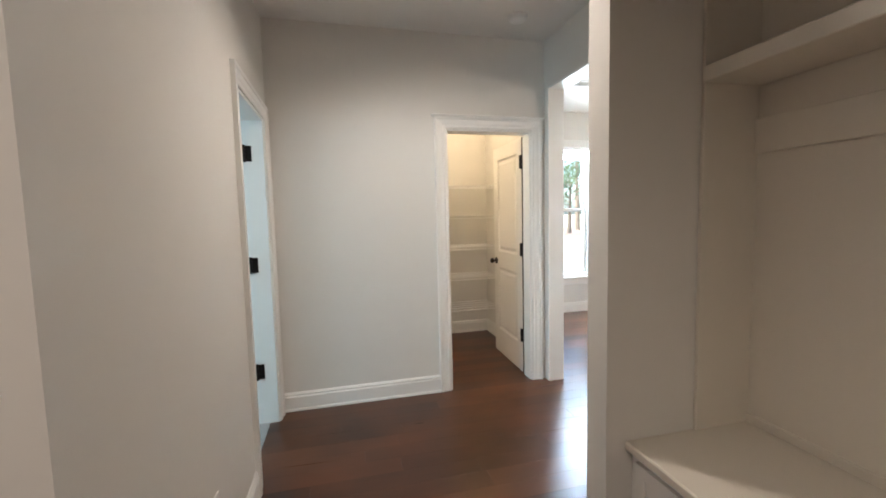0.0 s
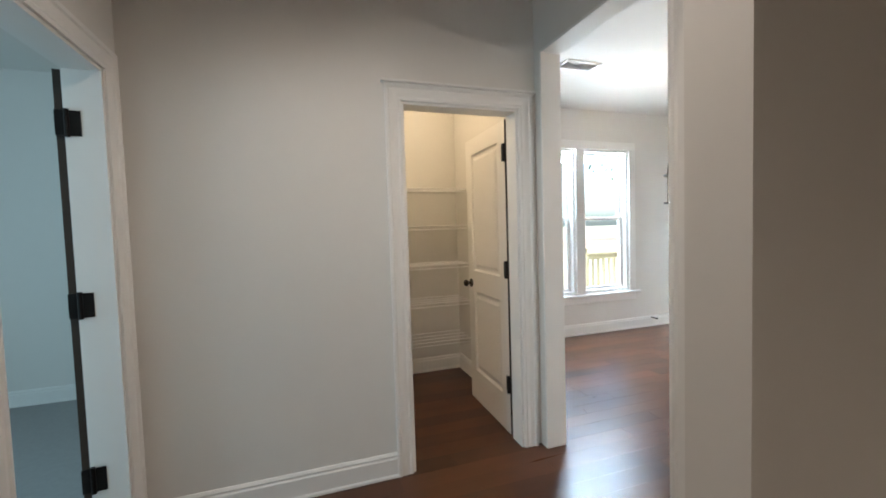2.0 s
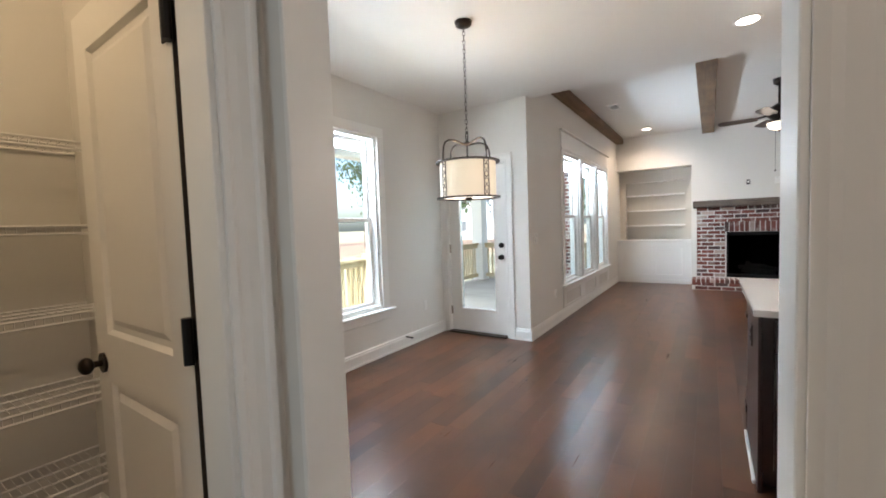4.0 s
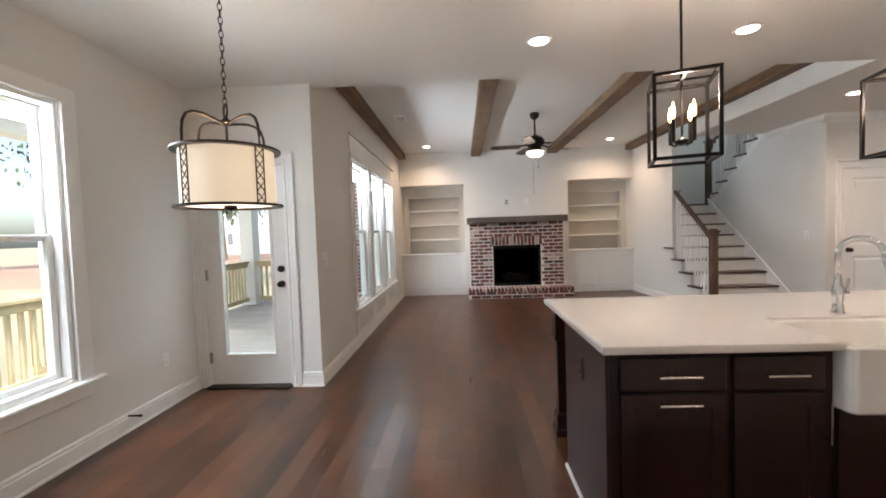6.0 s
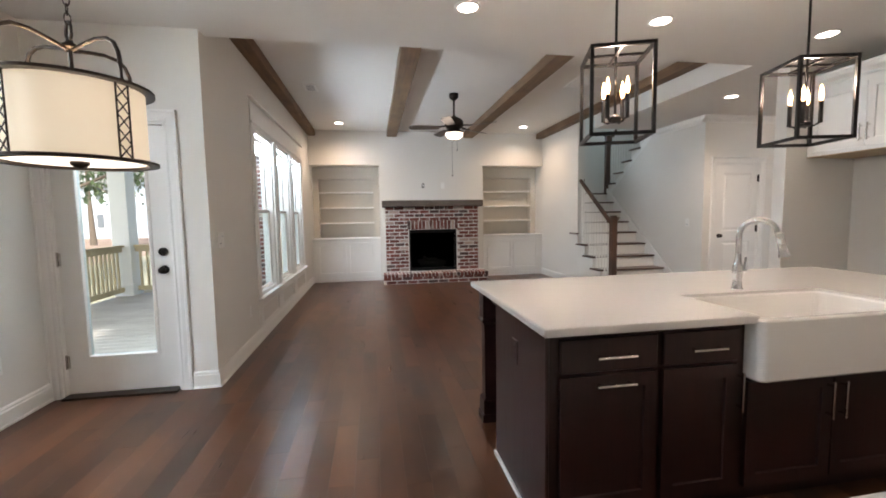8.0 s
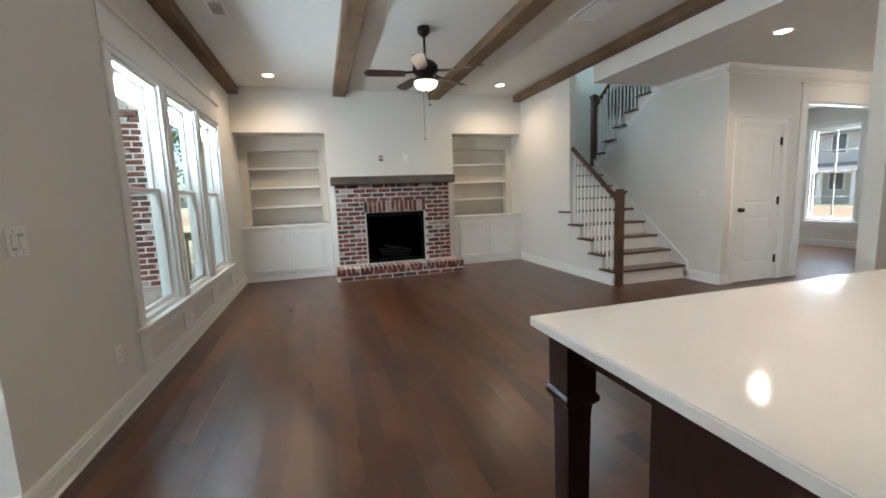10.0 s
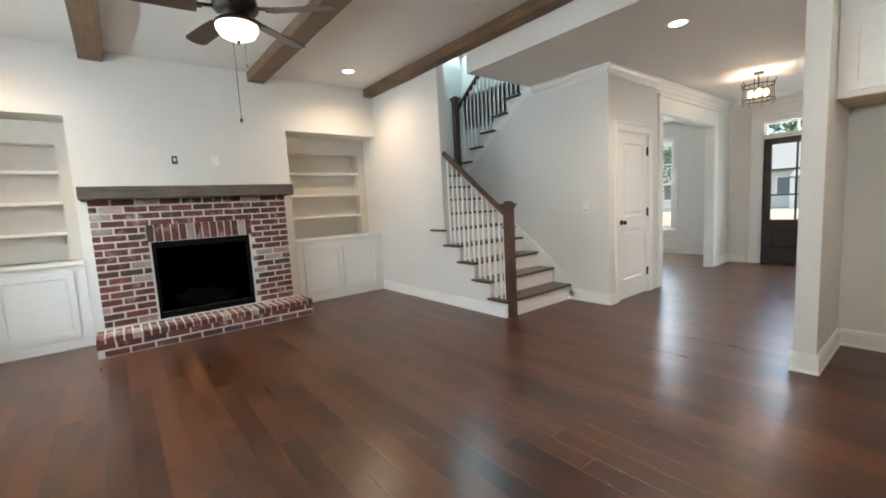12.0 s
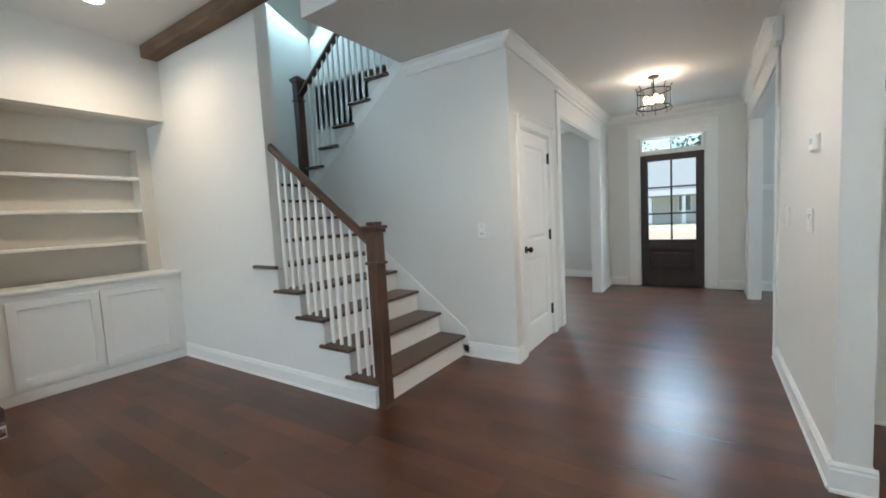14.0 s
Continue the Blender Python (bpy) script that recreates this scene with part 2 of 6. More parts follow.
PANE = glass("window_glass", (0.78, 0.92, 0.96))
GRASS = material("dry_lawn", (0.34, 0.31, 0.21), 0.95, vary=0.2, scale=0.35, bump=0.8, bump_scale=30)
CLAY = material("red_clay", (0.36, 0.24, 0.17), 0.95, vary=0.2, scale=0.6, bump=0.8, bump_scale=12)
ASPHALT = material("asphalt", (0.06, 0.06, 0.062), 0.9, vary=0.12, scale=1.5, bump=0.5, bump_scale=80)
SIDING = material("pale_siding", (0.62, 0.60, 0.56), 0.7, vary=0.03, scale=1.0)
ROOF = material("shingle_roof", (0.26, 0.25, 0.24), 0.9, vary=0.15, scale=6, bump=0.6, bump_scale=20)
WINDARK = material("dark_window", (0.16, 0.18, 0.20), 0.1, vary=0.05)
LEAF = material("leaf", (0.055, 0.085, 0.035), 0.7, vary=0.15, scale=2, island=0.3)
BARK = material("bark", (0.13, 0.10, 0.075), 0.95, vary=0.15, scale=8, bump=0.8, bump_scale=30)


# ---- building helpers ----
def part(name, bm, mat, parent=None, label="", smooth=False):
    """Links a bmesh as one mesh object under a thing or a part."""
    me = bpy.data.meshes.new(name)
    bm.to_mesh(me)
    bm.free()
    me.materials.append(mat)
    if smooth:
        for f in me.polygons:
            f.use_smooth = True
    ob = new(name, me)
    ob.parent = parent
    if label:
        ob["label"] = label
    return ob


def thing(name, place, label, category, group="", turn=0.0):
    ob = new(name)
    ob.empty_display_size = 0.1
    ob.matrix_world = pose(*place, 0, 0, turn)
    return tagged(ob, label, category, group)


def structure(ob, label, category="structure"):
    return tagged(ob, label, category, kind="structure")


def box(x0, x1, y0, y1, z0, z1, bevel=0.0, bm=None):
    bm = bm or bmesh.new()
    v = [bm.verts.new((x, y, z)) for z in (z0, z1) for y in (y0, y1) for x in (x0, x1)]
    fs = [bm.faces.new([v[i] for i in q]) for q in ((0, 2, 3, 1), (4, 5, 7, 6), (0, 1, 5, 4), (2, 6, 7, 3), (0, 4, 6, 2), (1, 3, 7, 5))]
    if bevel:
        es = list({e for f in fs for e in f.edges})
        bmesh.ops.bevel(bm, geom=es, offset=bevel, segments=1, affect="EDGES")
    return bm


def rod(a, b, r, n=10, bm=None, r2=None):
    """A round bar from a to b."""
    bm = bm or bmesh.new()
    a, b = Vector(a), Vector(b)
    q = (b - a).to_track_quat("Z", "Y").to_matrix()
    ends = []
    for p, rr in ((a, r), (b, r if r2 is None else r2)):
        ends.append([bm.verts.new(p + q @ Vector((rr * math.cos(2 * math.pi * i / n), rr * math.sin(2 * math.pi * i / n), 0))) for i in range(n)])
    for i in range(n):
        j = (i + 1) % n
        bm.faces.new((ends[0][i], ends[0][j], ends[1][j], ends[1][i]))
    bm.faces.new(ends[0][::-1]), bm.faces.new(ends[1])
    return bm


def tube(points, r, n=8, bm=None, closed=False):
    """A round bar along a line of points."""
    bm = bm or bmesh.new()
    pts = [Vector(p) for p in points]
    rings, up = [], Vector((0, 0, 1))
    for i, p in enumerate(pts):
        a = pts[i - 1] if i or closed else p
        b = pts[(i + 1) % len(pts)] if i + 1 < len(pts) or closed else p
        d = (b - a).normalized()
        side = d.cross(up)
        if side.length < 0.05:
            side = d.cross(Vector((0, 1, 0)))
        side.normalize()
        over = side.cross(d)
        rings.append([bm.verts.new(p + r * (math.cos(2 * math.pi * k / n) * side + math.sin(2 * math.pi * k / n) * over)) for k in range(n)])
    for i in range(len(rings) - (0 if closed else 1)):
        a, b = rings[i], rings[(i + 1) % len(rings)]
        for k in range(n):
            bm.faces.new((a[k], a[(k + 1) % n], b[(k + 1) % n], b[k]))
    if not closed:
        bm.faces.new(rings[0][::-1]), bm.faces.new(rings[-1])
    bmesh.ops.recalc_face_normals(bm, faces=bm.faces[:])
    return bm


def lathe(profile, n=24, centre=(0, 0), bm=None):
    """A turned body from (radius, height) pairs."""
    bm = bm or bmesh.new()
    rings = [[bm.verts.new((centre[0] + max(r, 0.0004) * math.cos(2 * math.pi * k / n), centre[1] + max(r, 0.0004) * math.sin(2 * math.pi * k / n), z)) for k in range(n)] for r, z in profile]
    for a, b in zip(rings, rings[1:]):
        for k in range(n):
            bm.faces.new((a[k], a[(k + 1) % n], b[(k + 1) % n], b[k]))
    bm.faces.new(rings[0][::-1]), bm.faces.new(rings[-1])
    bmesh.ops.recalc_face_normals(bm, faces=bm.faces[:])
    return bm


def prism(outline, axis, a, b, bm=None):
    """A flat outline of two-number points, drawn out along an axis from a to b. The outline's numbers are the other two axes in order."""
    bm = bm or bmesh.new()
    def put(p, w):
        v = list(p)
        v.insert(axis, w)
        return bm.verts.new(v)
    lo, hi = [put(p, a) for p in outline], [put(p, b) for p in outline]
    for i in range(len(outline)):
        j = (i + 1) % len(outline)
        bm.faces.new((lo[i], lo[j], hi[j], hi[i]))
    bm.faces.new(lo[::-1]), bm.faces.new(hi)
    bmesh.ops.recalc_face_normals(bm, faces=bm.faces[:])
    return bm


def wall(name, axis, lo, hi, a0, a1, z0, z1, openings=(), mat=None, label="warm off-white painted wall"):
    """A wall of real thickness lo..hi across axis 0 or 1, from a0 to a1, with openings (a0, a1, z0, z1) right through it."""
    aa = sorted({a0, a1, *(min(max(v, a0), a1) for o in openings for v in o[:2])})
    zz = sorted({z0, z1, *(min(max(v, z0), z1) for o in openings for v in o[2:])})
    full = [[not any(o[0] <= (aa[i] + aa[i + 1]) / 2 <= o[1] and o[2] <= (zz[k] + zz[k + 1]) / 2 <= o[3] for o in openings) for k in range(len(zz) - 1)] for i in range(len(aa) - 1)]
    bm, made = bmesh.new(), {}
    def v(a, w, z):
        key = (a, w, z)
        if key not in made:
            made[key] = bm.verts.new((w, a, z) if axis == 0 else (a, w, z))
        return made[key]
    def solid(i, k):
        return 0 <= i < len(aa) - 1 and 0 <= k < len(zz) - 1 and full[i][k]
    for i in range(len(aa) - 1):
        for k in range(len(zz) - 1):
            if not full[i][k]:
                continue
            p, q, s, t = aa[i], aa[i + 1], zz[k], zz[k + 1]
            for w in (lo, hi):
                bm.faces.new((v(p, w, s), v(q, w, s), v(q, w, t), v(p, w, t)))
            for on, e in ((solid(i - 1, k), p), (solid(i + 1, k), q)):
                if not on:
                    bm.faces.new((v(e, lo, s), v(e, hi, s), v(e, hi, t), v(e, lo, t)))
            for on, e in ((solid(i, k - 1), s), (solid(i, k + 1), t)):
                if not on:
                    bm.faces.new((v(p, lo, e), v(q, lo, e), v(q, hi, e), v(p, hi, e)))
    bmesh.ops.recalc_face_normals(bm, faces=bm.faces[:])
    return structure(part(name, bm, mat or WALL), label, "wall")


# Moulding profiles: (out from the wall, up or across).
BASE = ((0, 0), (0.022, 0), (0.022, 0.012), (0.016, 0.02), (0.016, 0.103), (0.011, 0.112), (0.013, 0.122), (0.005, 0.136), (0, 0.136))
CASE = ((0, 0), (0.012, 0), (0.016, 0.012), (0.012, 0.022), (0.017, 0.04), (0.017, 0.065), (0.024, 0.072), (0.024, 0.088), (0, 0.088))
CROWN = ((0, 0), (0.012, 0), (0.016, 0.02), (0.045, 0.05), (0.06, 0.085), (0.075, 0.09), (0.075, 0.10), (0, 0.10))


def run(name, profile, axis, face, sign, a0, a1, z, mat=None, label="white painted moulding", category="trim", flip=False):
    """A moulding along a wall: axis is the wall's normal (0 or 1), face its plane, sign the side that it stands out to."""
    out = [(face + sign * d, z + (-h if flip else h)) for d, h in profile]
    bm = prism(out, 1 if axis == 0 else 0, a0, a1)
    return structure(part(name, bm, mat or TRIM), label, category)


def casing(axis, face, sign, a0, a1, top, parent=None, head=True, z0=0.0, width=0.088):
    """A moulded frame round an opening a0..a1 up to top, on one side of a wall; one mesh per board."""
    def put(o, w, a, z):
        p = [0, 0, z]
        p[axis], p[1 - axis] = w, a
        return p
    k = width / 0.088
    for edge, way in ((a0, -1), (a1, 1)):
        bm = bmesh.new()
        rows = []
        for z, mitre in ((z0, 0), (top, 1)):
            rows.append([bm.verts.new(put(0, face + sign * d, edge + way * h * k, z + mitre * h * k)) for d, h in CASE])
        n = len(CASE)
        for i in range(n):
            bm.faces.new((rows[0][i], rows[0][(i + 1) % n], rows[1][(i + 1) % n], rows[1][i]))
        bm.faces.new(rows[0][::-1]), bm.faces.new(rows[1])
        bmesh.ops.recalc_face_normals(bm, faces=bm.faces[:])
        ob = part("door_trim", bm, TRIM, parent)
        if not parent:
            structure(ob, "white moulded door casing", "trim")
    if head:
        bm = bmesh.new()
        rows = [[bm.verts.new(put(0, face + sign * d, e + way * h * k, top + h * k)) for d, h in CASE] for e, way in ((a0, -1), (a1, 1))]
        n = len(CASE)
        for i in range(n):
            bm.faces.new((rows[0][i], rows[0][(i + 1) % n], rows[1][(i + 1) % n], rows[1][i]))
        bm.faces.new(rows[0][::-1]), bm.faces.new(rows[1])
        bmesh.ops.recalc_face_normals(bm, faces=bm.faces[:])
        ob = part("head_trim", bm, TRIM, parent)
        if not parent:
            structure(ob, "white moulded head casing", "trim")


def head_cap(axis, face, sign, a0, a1, top):
    """A small stepped cap on a door's head casing."""
    for lift, high, out, over in ((0.076, 0.012, 0.030, 0.004), (0.088, 0.014, 0.042, 0.018)):
        p, q = sorted((face, face + sign * out))
        e = (a0 - 0.088 - over, a1 + 0.088 + over)
        bm = box(p, q, *e, top + lift, top + lift + high, 0.003) if axis == 0 else box(*e, p, q, top + lift, top + lift + high, 0.003)
        structure(part("head_cap", bm, TRIM), "white cap moulding over the door", "trim")


def framed(w, h, t, stiles, panels, sink=0.012, bm=None, both=True):
    """A panel door's leaf in local x 0..w, y 0..t, z 0..h: panels (x0, x1, z0, z1) sunk with a sloped edge and a raised field."""
    bm = bm or bmesh.new()
    xs = sorted({0, w, *(p[0] for p in panels), *(p[1] for p in panels)})
    zs = sorted({0, h, *(p[2] for p in panels), *(p[3] for p in panels)})
    def ring(x0, x1, z0, z1, y):
        return [bm.verts.new(c) for c in ((x0, y, z0), (x1, y, z0), (x1, y, z1), (x0, y, z1))]
    for y, s in ((0, 1), (t, -1)):
        for i in range(len(xs) - 1):
            for k in range(len(zs) - 1):
                cx, cz = (xs[i] + xs[i + 1]) / 2, (zs[k] + zs[k + 1]) / 2
                hole = [p for p in panels if p[0] < cx < p[1] and p[2] < cz < p[3]]
                if not hole:
                    bm.faces.new(ring(xs[i], xs[i + 1], zs[k], zs[k + 1], y))
        if s < 0 and not both:
            for p in panels:
                bm.faces.new(ring(*p, y))
            continue
        for x0, x1, z0, z1 in panels:
            last = ring(x0, x1, z0, z1, y)
            for d, deep in ((0.012, sink), (0.03, sink), (0.05, sink * 0.25)) if sink > 0.0115 else ((0.004, sink), ):
                nxt = ring(x0 + d, x1 - d, z0 + d, z1 - d, y + s * deep)
                for i in range(4):
                    bm.faces.new((last[i], last[(i + 1) % 4], nxt[(i + 1) % 4], nxt[i]))
                last = nxt
            bm.faces.new(last)
    o, q = ring(0, w, 0, h, 0), ring(0, w, 0, h, t)
    for i in range(4):
        bm.faces.new((o[i], o[(i + 1) % 4], q[(i + 1) % 4], q[i]))
    bmesh.ops.remove_doubles(bm, verts=bm.verts[:], dist=0.0002)
    bmesh.ops.recalc_face_normals(bm, faces=bm.faces[:])
    return bm


def knob(parent, x, y, z, way, mat):
    """A round door knob on its rose, standing out along local y."""
    k = part("knob", rod((x, y, z), (x, y + way * 0.008, z), 0.032, 20), mat, parent, "oil-rubbed bronze knob")
    part("knob_grip", tube([(x, y + way * 0.008, z), (x, y + way * 0.03, z)], 0.011, 12), mat, k)
    bm = bmesh.new()
    bmesh.ops.create_uvsphere(bm, u_segments=16, v_segments=10, radius=0.027, matrix=Matrix.Translation((x, y + way * 0.047, z)) @ Matrix.Diagonal((1, 0.75, 1, 1)))
    part("knob_ball", bm, mat, k, smooth=True)


def hinge(parent, x, y, z, mat):
    h = part("hinge", box(x - 0.022, x + 0.022, y - 0.004, y + 0.004, z - 0.05, z + 0.05, 0.002), mat, parent, "black door hinge")
    part("hinge_pin", rod((x, y - 0.008, z - 0.055), (x, y - 0.008, z + 0.055), 0.0075, 10), mat, h)


def plate(place, turn, gangs, label, kind="switch_plate", rocker=True, category="switch"):
    """A wall plate in local x (width) and z, standing out along -y."""
    w = 0.078 + 0.046 * (gangs - 1)
    p = thing(kind, place, label, category, turn=turn)
    part("cover", box(-w / 2, w / 2, -0.008, 0, -0.063, 0.063, 0.003), PLASTIC, p)
    for i in range(gangs):
        x = (i - (gangs - 1) / 2) * 0.046
        if rocker:
            part("rocker_gap", box(x - 0.0185, x + 0.0185, -0.0084, -0.007, -0.035, 0.035), GREY, p, "grey gap round the rocker")
            flip = 1 if i % 2 else -1
            bm = prism(((-0.008, -0.0335), (-0.0105 - 0.003 * flip, -0.0325), (-0.0105 + 0.003 * flip, 0.0325), (-0.008, 0.0335)), 0, x - 0.0165, x + 0.0165)
            part("rocker", bm, PLASTIC, p)
        for z in ((-0.048, 0.048) if rocker else (-0.042, 0.042)):
            part("screw", rod((x, -0.0075, z), (x, -0.0095, z), 0.004, 10), GREY, p)
    return p


def outlet(place, turn, label="white duplex outlet with its cover plate on the wall", mat=None, dark=None):
    p = thing("wall_outlet", place, label, "outlet", turn=turn)
    part("cover", box(-0.035, 0.035, -0.006, 0, -0.057, 0.057, 0.003), mat or PLASTIC, p)
    for z in (-0.02, 0.02):
        s = part("socket", rod((0, -0.006, z), (0, -0.0085, z), 0.016, 14), mat or PLASTIC, p)
        for x in (-0.006, 0.006):
            part("slot", box(x - 0.001, x + 0.001, -0.0095, -0.0083, z - 0.004, z + 0.005), dark or DARKPL, s)
    return p

# ---- structure ----
H = 2.745      # kitchen, nook, hall and foyer ceiling
HL = 3.085     # living room ceiling
X0, X1 = 5.22, 10.41   # living room, from the nook's wall to the chimney breast
YW, YS = 3.648, -1.31  # window wall and stair wall

floor = structure(part("floor", box(5.37, 11.1, -7.38, 3.75, -0.06, -0.0014, 0, box(1.5, 5.34, -7.38, 4.95, -0.06, -0.0014, 0, box(-2.3, 1.48, -2.3, 4.95, -0.06, -0.0014))), material("subfloor", (0.014, 0.007, 0.0045), 0.5)), "dark brown stained hardwood plank floor", "floor")
structure(part("floor_carpet", box(-3.6, -0.68, 0.6, 4.9, -0.02, 0.004), CARPET), "grey carpet on the side room's floor", "carpet")

# hall and side rooms
wall("wall_hall_west", 0, -0.75, -0.62, 0.53, 4.9, 0, H, [(1.975, 2.68, 0, 2.048)])
wall("wall_mudroom_return", 1, 0.53, 0.62, -2.2, -0.75, 0, H)
wall("wall_mudroom_west", 0, -2.33, -2.2, -2.2, 0.62, 0, H)
wall("wall_mudroom_south", 1, -2.33, -2.2, -2.2, 1.6, 0, H)
wall("wall_hall_north", 1, 2.815, 2.93, -0.62, 1.60, 0, H, [(0.645, 1.35, 0, 2.048)])
wall("wall_hall_east", 0, 1.47, 1.60, 1.26, 2.815, 0, H, [(1.85, 2.755, 0, 2.375)])
wall("wall_mudroom_stub", 1, 1.13, 1.26, 0.843, 1.60, 0, H)
wall("wall_mudroom_east", 0, 1.555, 1.60, -2.2, 1.13, 0, H)
wall("wall_pantry_east", 0, 1.525, 1.60, 2.93, 4.81, 0, H)
wall("wall_pantry_north", 1, 4.345, 4.5, -0.1, 1.525, 0, H)
wall("wall_pantry_west", 0, -0.1, 0.02, 2.93, 4.345, 0, H)
wall("wall_bedroom_west", 0, -3.7, -3.6, 0.5, 4.9, 0, H)
wall("wall_bedroom_north", 1, 4.9, 5.0, -3.7, -0.62, 0, H)
wall("wall_bedroom_south", 1, 0.621, 0.70, -3.6, -0.75, 0, H)

# nook and living room
WIN_N = [(2.56, 3.24, 0.52, 2.27), (3.36, 4.04, 0.52, 2.27)]
wall("wall_nook_north", 1, 4.81, 4.99, 1.525, 5.36, 0, H, WIN_N)
wall("wall_nook_east", 0, X0, 5.36, YW, 4.81, 0, H, [(3.92, 4.73, 0, 2.06)])
WIN_L = [(6.54, 7.36, 0.475, 2.30), (7.55, 8.37, 0.475, 2.30), (8.555, 9.375, 0.475, 2.30)]
wall("wall_living_north", 1, YW, 3.80, 5.36, 11.0, 0, 3.3, WIN_L)
wall("wall_living_east", 0, 11.0, 11.15, -3.85, 3.8, 0, 5.6, [(-2.0, -1.5, 2.75, 4.2)])
wall("chimney_breast", 0, X1, 10.99, 0.05, 2.26, 0, HL - 0.002, [(0.68, 1.70, 0.22, 1.06)])
wall("header_built_in", 0, X1, 10.56, 2.26, YW, 2.39, HL - 0.002)
wall("header_built_in", 0, X1, 10.56, YS, 0.05, 2.39, HL - 0.002)

# stair hall, closet, foyer
wall("wall_stair_north", 1, -1.43, YS, 8.80, 11.0, 0, 5.6)
wall("wall_stair_south", 1, -3.85, -3.73, 7.35, 11.0, 0, 5.6)
wall("wall_stair_top", 0, 8.13, 8.25, -3.73, -1.31, 3.4, 5.6)
structure(part("ceiling_stairs", box(8.1, 11.2, -3.9, -1.2, 5.6, 5.7), CEIL), "white painted ceiling over the stairs", "ceiling")
steps = [(10.99, 0), (10.99, 1.70), (9.75, 1.70)]
for i in range(1, 7):
    steps += [(9.75 - 0.254 * (i - 1), 0.195 * (9 + i) - 0.029), (9.75 - 0.254 * i, 0.195 * (9 + i) - 0.029)]
steps[-1] = (8.26, steps[-1][1])
bm = prism([(7.225, 0)] + steps + [(8.26, H), (7.225, H)], 1, -2.62, -2.5)
structure(part("wall_under_stairs", bm, WALL), "off-white wall below the upper stair flight", "wall")
wall("wall_closet", 0, 7.225, 7.35, -7.25, -2.62, 0, H, [(-3.47, -2.71, 0, 2.045), (-5.80, -3.87, 0, 2.33)])
wall("wall_front", 1, -6.71, -6.56, 5.267, 7.225, 0, H, [(5.87, 6.77, 0, 2.10), (5.90, 6.74, 2.14, 2.335)])
wall("wall_dining_front", 1, -7.40, -7.25, 7.225, 11.15, 0, H, [(8.43, 9.25, 0.52, 2.34)])
wall("wall_dining_east", 0, 11.0, 11.15, -7.25, -3.85, 0, H)
wall("wall_foyer_west", 0, 5.267, 5.39, -6.56, -1.64, 0, H, [(-5.88, -3.47, 0, 2.33)])
wall("wall_study_south", 1, -6.71, -6.56, 1.6, 5.267, 0, H)
wall("wall_study_west", 0, 1.44, 1.6, -6.71, -2.62, 0, H)
wall("wall_kitchen_south", 1, -2.62, -2.47, 1.44, 5.267, 0, H)
wall("wall_kitchen_west", 0, 1.602, 1.64, -2.47, 1.70, 0, H, label="off-white kitchen wall behind the counter")

bm = box(-3.8, 5.35, -7.6, 5.05, H, 3.4)
box(5.35, 8.25, -7.6, YS, H, 3.4, bm=bm)
box(8.25, 11.2, -7.6, -3.73, H, 3.4, bm=bm)
structure(part("ceiling", bm, CEIL), "smooth white painted ceiling", "ceiling")
structure(part("ceiling_living", box(5.35, 11.15, YS, 3.8, HL, 3.4), CEIL), "raised white ceiling over the living room", "ceiling")
structure(part("roof_slab", box(-3.8, 8.1, -7.6, 5.05, 3.4, 3.5), ROOF), "roof over the house", "roof")
structure(part("roof_slab", box(8.1, 11.2, YS + 0.1, 3.8, 3.4, 3.5), ROOF), "roof over the house", "roof")
structure(part("roof_slab", box(8.1, 11.2, -7.6, -3.9, 3.4, 3.5), ROOF), "roof over the house", "roof")

# baseboards
for args in ((0, -0.62, 1, 0.53, 1.885), (1, 2.815, -1, -0.60, 0.56), (1, 0.53, -1, -2.2, -0.604), (0, 1.47, -1, 1.28, 1.75), (1, 1.26, 1, 0.843, 1.454),
             (1, 4.81, -1, 1.6, 5.20), (0, 1.60, 1, 2.95, 4.81), (0, X0, -1, YW, 3.83), (1, YW, -1, X0 - 0.016, X1),
             (1, YS, 1, 7.775, X1), (1, -2.5, 1, 7.225, 7.78), (0, 7.225, -1, -2.62, -2.484), (0, 7.225, -1, -6.56, -5.80),
             (1, -6.56, 1, 6.95, 7.225), (1, -6.56, 1, 5.39, 5.70), (0, 5.39, 1, -3.47, -1.64), (0, 5.39, 1, -6.56, -5.9), (1, -1.64, 1, 5.25, 5.406),
             (0, 5.267, -1, -2.47, -1.64), (1, -2.47, 1, 4.2, 5.25), (1, 4.345, -1, 0.02, 1.525), (0, 1.525, -1, 2.93, 4.345),
             (1, -7.25, 1, 7.35, 11.0), (0, 11.0, -1, -7.25, -3.85), (1, -3.85, -1, 7.35, 11.0), (1, -6.56, 1, 1.6, 5.267), (1, 4.9, -1, -3.6, -0.75)):
    run("baseboard", BASE, args[0], args[1], args[2], args[3], args[4], 0.0, label="white painted baseboard with a moulded top", category="baseboard")
# crown in the stair hall and foyer
for args in ((1, -2.5, 1, 7.225, 8.25), (0, 7.225, -1, -6.56, -2.43), (1, -6.56, 1, 5.39, 7.225), (0, 5.39, 1, -6.56, -3.6)):
    run("crown_moulding", CROWN, args[0], args[1], args[2], args[3], args[4], H - 0.10, label="white painted crown moulding", category="trim")


